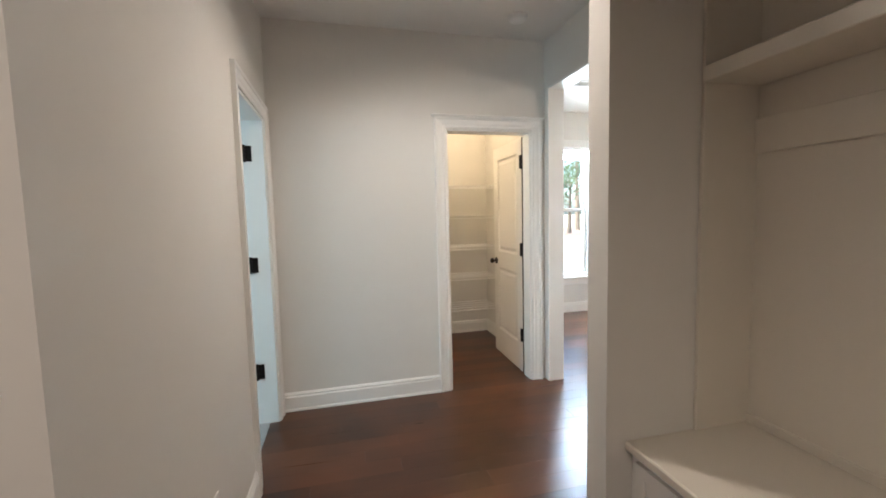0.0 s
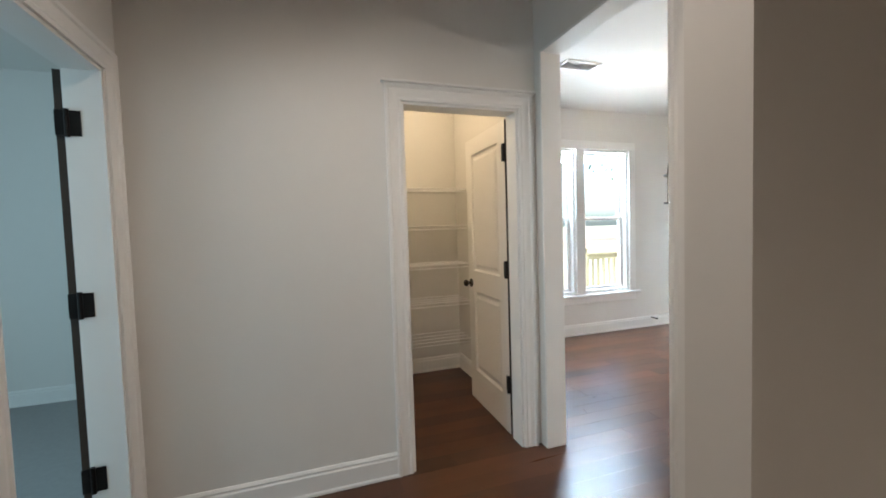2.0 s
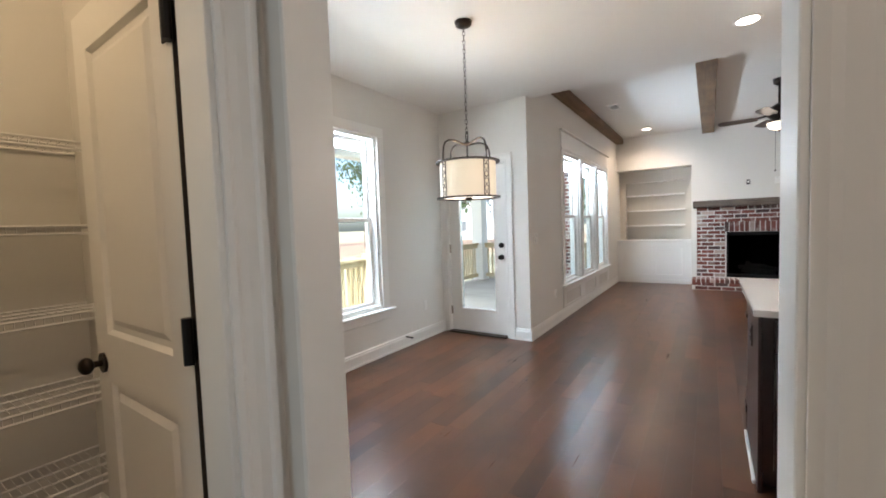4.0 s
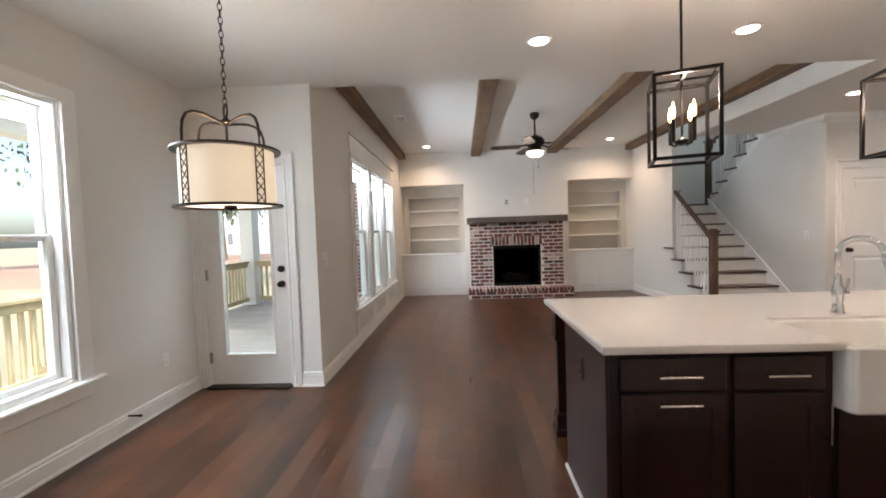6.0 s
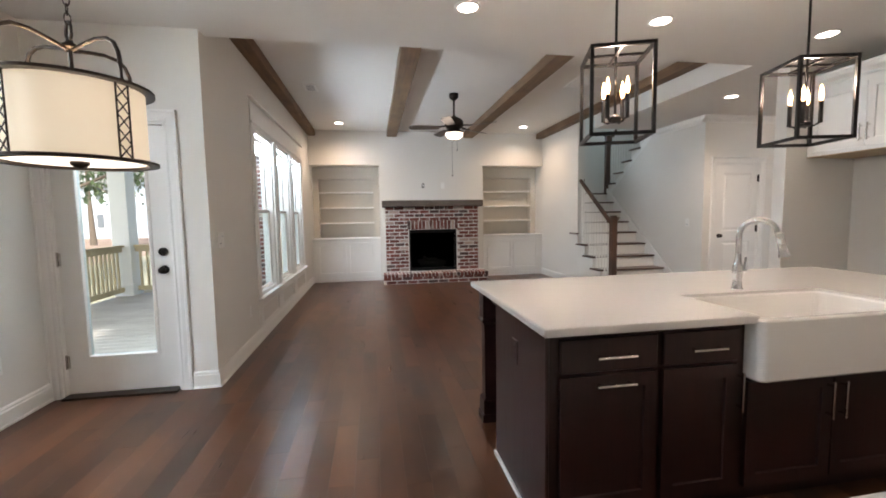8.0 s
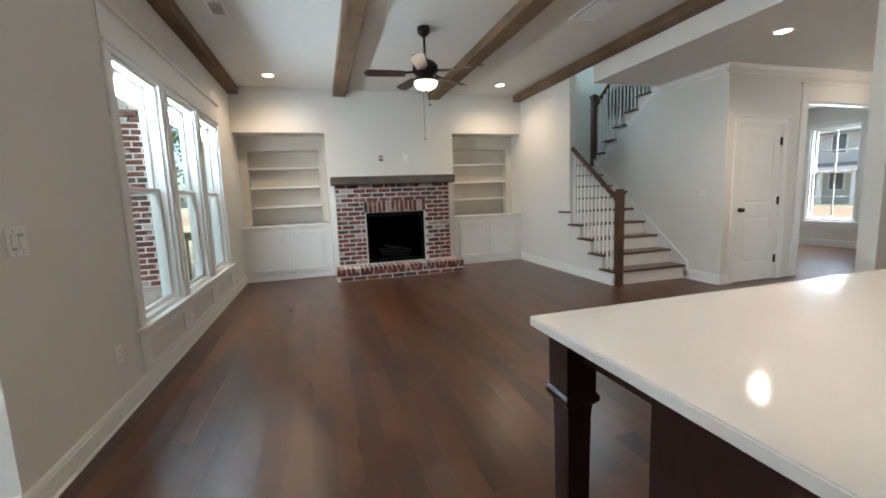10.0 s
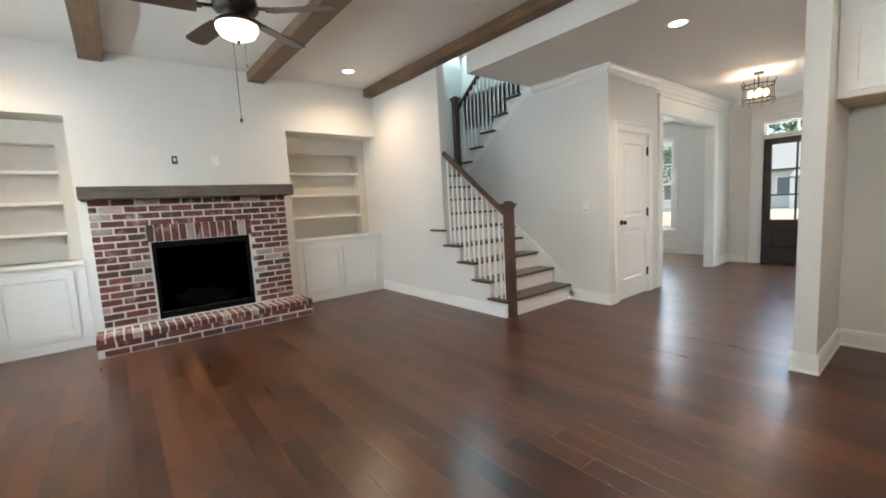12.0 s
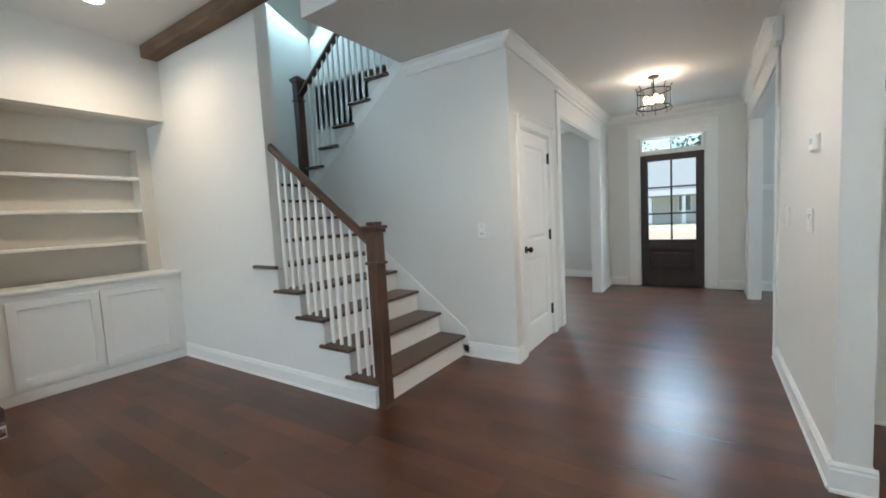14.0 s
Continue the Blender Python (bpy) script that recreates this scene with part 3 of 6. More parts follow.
# ---- windows and doors ----
def window(name, axis, lo, hi, inside, a0, a1, z0, z1, label, sill=True):
    """A double-hung window in an opening: frame, two sashes, panes. inside: +1 where the room is on the high side of the wall."""
    w = thing(name, (0, 0, 0), label, "window")
    w["kind"] = "structure"
    def b(p, q, u, v, s, t, bev=0.003):
        return box(u, v, p, q, s, t, bev) if axis == 0 else box(p, q, u, v, s, t, bev)
    mid, deep = (lo + hi) / 2, 0.05
    zm = (z0 + z1) / 2 + 0.03
    for p, q, s, t in ((a0, a0 + 0.03, z0, z1), (a1 - 0.03, a1, z0, z1), (a0 + 0.03, a1 - 0.03, z0, z0 + 0.02), (a0 + 0.03, a1 - 0.03, z1 - 0.03, z1)):
        part("window_frame", b(p, q, lo + 0.01, hi - 0.01, s, t), TRIM, w)
    out = mid - inside * 0.03
    for nm, s, t, c in (("lower_sash", z0 + 0.02, zm + 0.02, mid + inside * 0.005), ("upper_sash", zm - 0.02, z1 - 0.03, out)):
        bm = bmesh.new()
        p0, p1 = a0 + 0.032, a1 - 0.032
        for p, q, s2, t2 in ((p0, p0 + 0.038, s, t), (p1 - 0.038, p1, s, t), (p0 + 0.038, p1 - 0.038, s, s + 0.035), (p0 + 0.038, p1 - 0.038, t - 0.036, t)):
            if axis == 0:
                box(c - 0.016, c + 0.016, p, q, s2, t2, 0.003, bm)
            else:
                box(p, q, c - 0.016, c + 0.016, s2, t2, 0.003, bm)
        sash = part(nm, bm, TRIM, w)
        pane = part("pane", b(p0 + 0.038, p1 - 0.038, c - 0.002, c + 0.002, s + 0.035, t - 0.036, 0), PANE, sash)
        pane.visible_shadow = False
    return w


for i, o in enumerate(WIN_N):
    window("window_nook", 1, 4.81, 4.99, -1, *o, "white double-hung window of the breakfast nook")
for o in WIN_L:
    window("window_living", 1, YW, 3.80, -1, *o, "tall white double-hung window facing the porch")
dw = window("window_dining", 1, -7.40, -7.25, 1, 8.43, 9.25, 0.52, 2.34, "white double-hung window with glazing bars in the dining room")
for z in (0.98, 1.88):
    part("glazing_bar", box(8.51, 9.17, -7.335, -7.315, z - 0.012, z + 0.012, 0.002), TRIM, dw)
for s, t in ((0.62, 1.42), (1.48, 2.28)):
    part("glazing_bar", box(8.828, 8.852, -7.335, -7.315, s, t, 0.002), TRIM, dw)
window("window_stairs", 0, 11.0, 11.15, -1, -2.0, -1.5, 2.75, 4.2, "white window above the stair landing")


def flat_trim(name, axis, face, sign, a0, a1, z0, z1, out=0.018, bev=0.004, label="flat white painted window trim board"):
    p, q = sorted((face, face + sign * out))
    bm = box(p, q, a0, a1, z0, z1, bev) if axis == 0 else box(a0, a1, p, q, z0, z1, bev)
    return structure(part(name, bm, TRIM), label, "trim")


# nook window trim, stool and apron
for a0, a1 in ((2.46, 2.56), (3.24, 3.36), (4.04, 4.14)):
    flat_trim("window_trim", 1, 4.81, -1, a0, a1, 0.50, 2.27)
flat_trim("window_trim", 1, 4.81, -1, 2.46, 4.14, 2.27, 2.37)
flat_trim("window_sill", 1, 4.81, -1, 2.42, 4.20, 0.475, 0.50, 0.06, 0.006, "white window stool that juts out")
flat_trim("window_trim", 1, 4.81, -1, 2.46, 4.14, 0.385, 0.475)
# living windows: casing, mullions, frieze, cap, stool, panels under each
for a0, a1 in ((6.44, 6.54), (7.36, 7.55), (8.37, 8.555), (9.375, 9.46)):
    flat_trim("window_trim", 1, YW, -1, a0, a1, 0.47, 2.30)
for a0, a1 in ((7.405, 7.505), (8.412, 8.512)):
    flat_trim("window_trim", 1, YW - 0.018, -1, a0, a1, 0.47, 2.32, 0.012)
flat_trim("window_trim", 1, YW, -1, 6.44, 9.46, 2.30, 2.36, 0.018)
flat_trim("window_trim", 1, YW - 0.018, -1, 6.43, 9.47, 2.335, 2.36, 0.014)
flat_trim("window_trim", 1, YW, -1, 6.44, 9.46, 2.36, 2.58, 0.014)
flat_trim("window_trim", 1, YW, -1, 6.40, 9.50, 2.58, 2.61, 0.045, 0.008, "white cap moulding over the windows")
flat_trim("window_sill", 1, YW, -1, 6.40, 9.50, 0.44, 0.47, 0.055, 0.006, "white window stool along the three windows")
flat_trim("window_trim", 1, YW, -1, 6.44, 9.46, 0.38, 0.44, 0.014)
for a0, a1 in ((6.44, 6.57), (7.32, 7.59), (8.33, 8.60), (9.34, 9.46)):
    flat_trim("wainscot_trim", 1, YW, -1, a0, a1, 0.15, 0.38, 0.014)
for a0, a1 in ((6.57, 7.32), (7.59, 8.33), (8.60, 9.34)):
    flat_trim("wainscot_trim", 1, YW, -1, a0, a1, 0.15, 0.175, 0.014)
    flat_trim("wainscot_trim", 1, YW, -1, a0, a1, 0.35, 0.38, 0.014)
# dining window trim
for a0, a1 in ((8.34, 8.43), (9.25, 9.34)):
    flat_trim("window_trim", 1, -7.25, 1, a0, a1, 0.5, 2.34)
flat_trim("window_trim", 1, -7.25, 1, 8.34, 9.34, 2.34, 2.43)
flat_trim("window_sill", 1, -7.25, 1, 8.30, 9.38, 0.47, 0.50, 0.05)
flat_trim("window_trim", 1, -7.25, 1, 8.34, 9.34, 0.38, 0.47)
for a0, a1 in ((-2.09, -2.0), (-1.5, -1.434)):
    flat_trim("window_trim", 0, 11.0, -1, a0, a1, 2.72, 4.2)
flat_trim("window_sill", 0, 11.0, -1, -2.13, -1.434, 2.69, 2.72, 0.05)

# casings
casing(1, 2.815, -1, 0.645, 1.35, 2.048)
casing(0, -0.62, 1, 1.975, 2.68, 2.048)
casing(0, X0, -1, 3.92, 4.73, 2.06)
casing(0, 7.225, -1, -3.47, -2.71, 2.045)
head_cap(1, 2.815, -1, 0.645, 1.35, 2.048)
head_cap(0, 7.225, -1, -3.47, -2.71, 2.045)


def jamb(name, axis, lo, hi, a0, a1, top, t=0.016):
    """The lining boards of a door opening."""
    for p, q, s, e in ((a0, a0 + t, 0, top), (a1 - t, a1, 0, top), (a0 + t, a1 - t, top - t, top)):
        bm = box(lo - 0.002, hi + 0.002, p, q, s, e, 0.002) if axis == 0 else box(p, q, lo - 0.002, hi + 0.002, s, e, 0.002)
        structure(part(name, bm, TRIM), "white painted door lining", "trim")


jamb("door_lining", 1, 2.815, 2.93, 0.645, 1.35, 2.048)
jamb("door_lining", 0, -0.75, -0.62, 1.975, 2.68, 2.048)
jamb("door_lining", 0, X0, 5.36, 3.92, 4.73, 2.06)
jamb("door_lining", 0, 7.225, 7.35, -3.47, -2.71, 2.045)
jamb("opening_lining", 0, 1.47, 1.60, 1.85, 2.755, 2.375)


def post_trim(axis, face, sign, a, way, z1, label="white moulded casing beside the opening", wide=0.1):
    """One upright of moulded casing whose inner edge is at a and which spreads towards way."""
    def put(d, h):
        p = [face + sign * d, a + way * h * wide / 0.088]
        return p if axis == 0 else p[::-1]
    bm = prism([put(d, h) for d, h in CASE], 2, 0, z1)
    return structure(part("opening_trim", bm, TRIM), label, "trim")


post_trim(0, 1.47, -1, 1.856, -1, 2.375)
post_trim(0, 1.60, 1, 1.856, -1, 2.375)

TWO = lambda w, h: [(0.11, w - 0.11, 0.24, 0.86), (0.11, w - 0.11, 1.02, h - 0.12)]
# pantry door, open into the pantry
d = thing("door_pantry", (1.373, 2.964, 0.008), "white two-panel door standing open into the pantry", "door", turn=88.5)
leaf = part("leaf", framed(0.69, 2.02, 0.035, 0.1, TWO(0.69, 2.02)), DOOR, d)
knob(d, 0.63, 0.035, 0.92, 1, BRONZE)
knob(d, 0.63, 0.0, 0.92, -1, BRONZE)
# dark strip added for the shadow gap between leaf and jamb
part("hinge_edge", box(-0.0035, -0.0004, 0.001, 0.034, 0.0, 2.02), HINGE_SHADE, d, "dark strip standing in for the shade of the hinge gap")
for z in (0.332, 1.076, 1.814):
    hg = part("hinge", box(-0.004, 0.036, 0.037, 0.042, z - 0.05, z + 0.05, 0.001), BLACK, d, "black door hinge")
    part("hinge_pin", rod((-0.006, 0.046, z - 0.055), (-0.006, 0.046, z + 0.055), 0.012, 10), BLACK, hg)
    part("hinge_leaf", box(-0.0045, -0.0005, 0.0, 0.04, z - 0.05, z + 0.05, 0.001), BLACK, hg)
# side room door, swung wide into the room beyond
d = thing("door_side_room", (-0.745, 2.672, 0.008), "white door swung wide open into the carpeted side room", "door", turn=97)
part("leaf", framed(0.67, 2.02, 0.035, 0.1, TWO(0.67, 2.02)), DOOR, d)
knob(d, 0.61, 0.035, 0.92, 1, BRONZE)
# the same painted shadow gap on this leaf
part("hinge_edge", box(-0.0035, -0.0004, 0.001, 0.034, 0.0, 2.02), HINGE_SHADE, d, "dark strip standing in for the shade of the hinge gap")
for z in (0.36, 1.084, 1.811):
    hg = part("hinge", box(-0.017, -0.012, -0.048, 0.034, z - 0.05, z + 0.05, 0.001), BLACK, d, "black door hinge")
    part("hinge_pin", rod((-0.018, -0.004, z - 0.055), (-0.018, -0.004, z + 0.055), 0.009, 10), BLACK, hg)
# closet door under the stairs, closed
d = thing("door_closet", (7.232, -2.728, 0.008), "closed white two-panel closet door below the stairs", "door", turn=-90)
part("leaf", framed(0.724, 2.018, 0.035, 0.1, TWO(0.724, 2.018)), DOOR, d)
knob(d, 0.06, 0.0, 0.95, -1, BRONZE)
for z in (0.27, 1.05, 1.82):
    hinge(d, 0.727, -0.003, z, BLACK)
# glazed porch door
d = thing("door_porch", (5.25, 4.712, 0.02), "white full-light porch door with one tall pane, closed", "door", turn=-90)
bm = bmesh.new()
for x0, x1, z0, z1 in ((0, 0.13, 0, 2.02), (0.645, 0.774, 0, 2.02), (0.13, 0.645, 0, 0.26), (0.13, 0.645, 1.90, 2.02)):
    box(x0, x1, 0, 0.045, z0, z1, 0, bm)
part("leaf", bm, DOOR, d)
for x0, x1, z0, z1 in ((0.13, 0.155, 0.26, 1.90), (0.62, 0.645, 0.26, 1.90), (0.155, 0.62, 0.26, 0.285), (0.155, 0.62, 1.875, 1.90)):
    part("pane_bead", box(x0, x1, -0.008, 0.053, z0, z1, 0.004), DOOR, d)
pane = part("pane", box(0.155, 0.62, 0.02, 0.025, 0.285, 1.875), PANE, d)
pane.visible_shadow = False
knob(d, 0.715, 0.0, 0.93, -1, BLACK)
bolt = part("deadbolt", rod((0.715, 0, 1.07), (0.715, -0.018, 1.07), 0.031, 20), BLACK, d, "black deadbolt turn")
part("thumb_turn", box(0.711, 0.719, -0.034, -0.016, 1.055, 1.085, 0.002), BLACK, bolt)
for z in (0.25, 1.03, 1.80):
    hinge(d, -0.004, -0.002, z, NICKEL)
structure(part("threshold", box(5.16, 5.36, 3.93, 4.72, 0.0, 0.018, 0.004), BRONZE), "dark bronze door threshold", "threshold")
# front door with six lights and a transom
d = thing("door_front", (6.755, -6.60, 0.012), "dark stained wooden front door with six panes, closed", "door", turn=180)
W, HH = 0.87, 2.07
bm = bmesh.new()
for x0, x1, z0, z1 in ((0, 0.11, 0, HH), (W - 0.11, W, 0, HH), (0.11, W - 0.11, 0, 0.22), (0.11, W - 0.11, 0.58, 0.73), (0.11, W - 0.11, 1.97, HH)):
    box(x0, x1, 0, 0.045, z0, z1, 0.003, bm)
part("leaf", bm, FRONTDOOR, d)
part("raised_panel", framed(W - 0.22, 0.36, 0.04, 0, [(0.02, W - 0.24, 0.02, 0.34)], bm=bmesh.new()), FRONTDOOR, d).location = (0.11, 0.003, 0.22)
part("panel_shelf", box(0.09, W - 0.09, -0.02, 0.06, 0.70, 0.735, 0.005), FRONTDOOR, d)
part("glazing_bar", box(W / 2 - 0.013, W / 2 + 0.013, 0.006, 0.039, 0.73, 1.97, 0.003), FRONTDOOR, d)
for z in (1.143, 1.556):
    part("glazing_bar", box(0.11, W - 0.11, 0.007, 0.038, z - 0.013, z + 0.013, 0.003), FRONTDOOR, d)
pane = part("pane", box(0.11, W - 0.11, 0.02, 0.025, 0.73, 1.97), PANE, d)
pane.visible_shadow = False
knob(d, W - 0.055, 0.045, 0.95, 1, BLACK)
part("deadbolt", rod((W - 0.055, 0.045, 1.10), (W - 0.055, 0.062, 1.10), 0.03, 18), BLACK, d)
for z in (0.25, 1.03, 1.80):
    hinge(d, -0.006, 0.05, z, BLACK)
jamb("front_door_lining", 1, -6.71, -6.56, 5.87, 6.77, 2.10)
tr = thing("transom_window", (0, 0, 0), "white two-pane transom window over the front door", "window")
for a in ((5.90, 5.925, 2.14, 2.335), (6.715, 6.74, 2.14, 2.335), (5.925, 6.715, 2.14, 2.155), (5.925, 6.715, 2.315, 2.335), (6.308, 6.332, 2.155, 2.315)):
    part("transom_frame", box(a[0], a[1], -6.66, -6.60, a[2], a[3], 0.002), TRIM, tr)
pane = part("pane", box(5.925, 6.715, -6.63, -6.626, 2.155, 2.315), PANE, tr)
pane.visible_shadow = False
structure(part("threshold", box(5.87, 6.77, -6.71, -6.54, 0.0, 0.012, 0.003), BRONZE), "dark bronze front door threshold", "threshold")
for a in ((5.72, 5.86, 0, 2.43), (6.78, 6.92, 0, 2.43)):
    flat_trim("front_door_trim", 1, -6.56, 1, *a, label="wide flat white front door surround")
flat_trim("front_door_trim", 1, -6.56, 1, 5.72, 6.92, 2.43, 2.55, 0.022, label="wide flat white front door surround")
flat_trim("front_door_trim", 1, -6.56, 1, 5.69, 6.95, 2.55, 2.575, 0.045, 0.006, "white cap over the front door surround")
flat_trim("front_door_trim", 1, -6.56, 1, 5.86, 6.78, 2.345, 2.43, 0.016, label="wide flat white front door surround")
# cased openings of the foyer
for face, sign, a0, a1 in ((7.225, -1, -5.80, -3.87), (5.39, 1, -5.88, -3.47)):
    flat_trim("opening_trim", 0, face, sign, a1, a1 + 0.12, 0, 2.33, label="flat white pilaster beside the opening")
    flat_trim("opening_trim", 0, face, sign, a0 - 0.12, a0, 0, 2.33, label="flat white pilaster beside the opening")
    flat_trim("opening_trim", 0, face, sign, a0 - 0.12, a1 + 0.12, 2.33, 2.55, 0.02, label="flat white frieze over the opening")
    flat_trim("opening_trim", 0, face, sign, a0 - 0.15, a1 + 0.15, 2.55, 2.58, 0.045, 0.006, "white cap moulding over the opening")
jamb("opening_lining", 0, 7.225, 7.35, -5.80, -3.87, 2.33)
jamb("opening_lining", 0, 5.267, 5.39, -5.88, -3.47, 2.33)
flat_trim("chair_rail", 1, -6.56, 1, 1.6, 5.267, 1.42, 1.50, 0.025, label="white chair rail in the side room")

# ---- living room ----
def brick_mesh(l, w, h, seed):
    """A worn brick about its own centre: long in x, deep in y, high in z."""
    rnd = random.Random(seed)
    bm = box(-l / 2, l / 2, -w / 2, w / 2, -h / 2, h / 2)
    bmesh.ops.bevel(bm, geom=bm.edges[:], offset=0.004, segments=1, affect="EDGES")
    for v in bm.verts:
        v.co += Vector((rnd.uniform(-1, 1), rnd.uniform(-1, 1), rnd.uniform(-1, 1))) * 0.0018
    me = bpy.data.meshes.new("brick")
    bm.to_mesh(me)
    bm.free()
    me.materials.append(BRICK)
    return me


BL, BH, BG = 0.189, 0.0565, 0.017
STRETCH = [brick_mesh(BL, 0.09, BH, i) for i in range(4)]
HALF = [brick_mesh(0.092, 0.09, BH, 9 + i) for i in range(2)]
DARKB = material("dark_brick", (0.085, 0.050, 0.045), 0.85, vary=0.2, scale=9, bump=0.8, bump_scale=90, per_object=0.25)
PALEB = material("lime_washed_brick", (0.40, 0.30, 0.26), 0.9, vary=0.22, scale=14, bump=0.8, bump_scale=90, per_object=0.25)
for group in (STRETCH, HALF):
    for src, m in ((0, DARKB), (1, PALEB)):
        c = group[src].copy()
        c.materials[0] = m
        group.append(c)


def lime(m, share):
    """Smears of old mortar left on the brick's face."""
    n, l = m.node_tree.nodes, m.node_tree.links
    base = n["Principled BSDF"].inputs["Base Color"]
    src = base.links[0].from_socket
    geo, tex, rng, mix = n.new("ShaderNodeNewGeometry"), n.new("ShaderNodeTexNoise"), n.new("ShaderNodeMapRange"), n.new("ShaderNodeMix")
    tex.inputs["Scale"].default_value, tex.inputs["Detail"].default_value, tex.inputs["Roughness"].default_value = 7.0, 6, 0.65
    l.new(geo.outputs["Position"], tex.inputs["Vector"])
    rng.inputs["From Min"].default_value, rng.inputs["From Max"].default_value = 0.66 - share, 0.80 - share
    rng.inputs["To Max"].default_value = 0.75
    l.new(tex.outputs[0], rng.inputs["Value"])
    mix.data_type = "RGBA"
    l.new(rng.outputs[0], mix.inputs["Factor"]), l.new(src, mix.inputs[6])
    mix.inputs[7].default_value = (0.50, 0.46, 0.42, 1)
    l.new(mix.outputs[2], base)


for m, share in ((BRICK, 0.115), (DARKB, 0.10), (PALEB, 0.16)):
    lime(m, share)
rb = random.Random(5)


def lay(parent, meshes, place, turn):
    kind = rb.random()
    me = meshes[-1] if kind < 0.17 else meshes[-2] if kind < 0.34 else rb.choice(meshes[:-2])
    ob = new("brick", me)
    ob.parent = parent
    ob.matrix_local = Matrix.Translation(place) @ turn @ pose(0, 0, 0, rb.uniform(-0.5, 0.5), rb.uniform(-0.4, 0.4), rb.uniform(-0.5, 0.5))
    return ob


def courses(parent, x, y0, y1, z0, rows, holes=(), turn=None):
    """Running bond on a face that looks towards -x, from y0 to y1."""
    turn = turn or pose(0, 0, 0, 0, 0, 90)
    for r in range(rows):
        z = z0 + (r + 0.5) * (BH + BG)
        y = y0 + BG / 2 - (0.0 if r % 2 == 0 else (BL + BG) / 2)
        while y < y1 - 0.02:
            a, b = max(y, y0 + 0.004), min(y + BL, y1 - 0.004)
            y += BL + BG
            if b - a < 0.05:
                continue
            spans = [(a, b)]
            for h0, h1, s, t in holes:
                if s < z < t:
                    spans = [(p, q) for u, w in spans for p, q in ((u, min(w, h0)), (max(u, h1), w)) if q - p > 0.03]
            for p, q in spans:
                full = STRETCH if q - p > 0.14 else HALF
                ob = lay(parent, full, (x, (p + q) / 2, z), turn)
                ob.scale = ((q - p) / (BL if full is STRETCH else 0.092), 1, 1)


XB = 10.12  # brick face
fp = thing("fireplace", (0, 0, 0), "red brick fireplace with pale mortar, raised hearth and black firebox", "fireplace")
bm = bmesh.new()
for y0, y1, z0, z1 in ((0.235, 0.70, 0.0, 1.52), (1.69, 2.165, 0.0, 1.52), (0.70, 1.69, 1.055, 1.52), (0.70, 1.69, 0.0, 0.20)):
    box(XB + 0.006, X1, y0, y1, z0, z1, 0, bm)
part("mortar_bed", bm, MORTAR, fp, "pale sandy mortar")
courses(fp, XB + 0.045, 0.235, 2.165, 0.205, 18, [(0.68, 1.71, 0.0, 1.06), (0.665, 1.725, 1.06, 1.26)])
n = 14
for i in range(n):
    y = 0.665 + (i + 0.5) * (1.06 / n)
    lay(fp, STRETCH, (XB + 0.043, y, 1.150), pose(0, 0, 0, 0, 90, 0) @ pose(0, 0, 0, 90, 0, 0)).scale = (0.95, 1, 1.10)
# raised hearth
HX, H0, H1 = 9.745, 0.125, 2.235
part("hearth_bed", box(HX + 0.006, XB + 0.006, H0 + 0.006, H1 - 0.006, 0, 0.195), MORTAR, fp, "pale sandy mortar")
courses(fp, HX + 0.045, H0, H1, 0.0, 2)
n = 29
for i in range(n):
    y = H0 + (i + 0.5) * (H1 - H0) / n
    lay(fp, STRETCH, (HX + 0.09, y, 0.167), Matrix.Identity(4) @ pose(0, 0, 0, 90, 0, 0)).scale = (1.02, 0.66, 1.05)
    lay(fp, HALF, (HX + 0.28, y, 0.167), pose(0, 0, 0, 90, 0, 0)).scale = (1.6, 0.66, 1.05)
# firebox
fb = part("firebox", box(XB + 0.03, XB + 0.36, 0.68, 0.70, 0.2, 1.07), FIREBOX, fp, "black metal gas firebox")
for y0, y1, z0, z1, x0, x1 in ((1.69, 1.71, 0.2, 1.07, 0.03, 0.36), (0.70, 1.69, 1.055, 1.07, 0.03, 0.36), (0.70, 1.69, 0.2, 0.215, 0.03, 0.36), (0.70, 1.69, 0.215, 1.055, 0.34, 0.36)):
    part("firebox_panel", box(XB + x0, XB + x1, y0, y1, z0, z1), FIREBOX, fb)
for y0, y1, z0, z1 in ((0.70, 0.74, 0.215, 1.055), (1.65, 1.69, 0.215, 1.055), (0.74, 1.65, 0.98, 1.055), (0.74, 1.65, 0.215, 0.27)):
    part("firebox_frame", box(XB + 0.028, XB + 0.05, y0, y1, z0, z1, 0.003), FIREBOX, fb)
pane = part("firebox_glass", box(XB + 0.055, XB + 0.059, 0.74, 1.65, 0.27, 0.98), glass("smoked_glass", (0.45, 0.45, 0.45)), fb)
for a, b, r in (((0.16, 0.95, 0.30), (0.2, 1.45, 0.33), 0.05), ((0.23, 0.9, 0.34), (0.17, 1.25, 0.42), 0.04), ((0.19, 1.1, 0.42), (0.24, 1.5, 0.38), 0.038), ((0.2, 1.2, 0.36), (0.16, 1.38, 0.48), 0.032)):
    part("gas_log", rod((XB + a[0], a[1], a[2]), (XB + b[0], b[1], b[2]), r, 10), LOGS, fb, "charred ceramic log")
mt = thing("mantel_shelf", (0, 0, 0), "rough-sawn grey brown timber mantel beam on the brickwork", "mantel")
bm = box(XB - 0.17, X1, 0.17, 2.22, 1.52, 1.648, 0.008)
bmesh.ops.subdivide_edges(bm, edges=[e for e in bm.edges if e.calc_length() > 0.5], cuts=14)
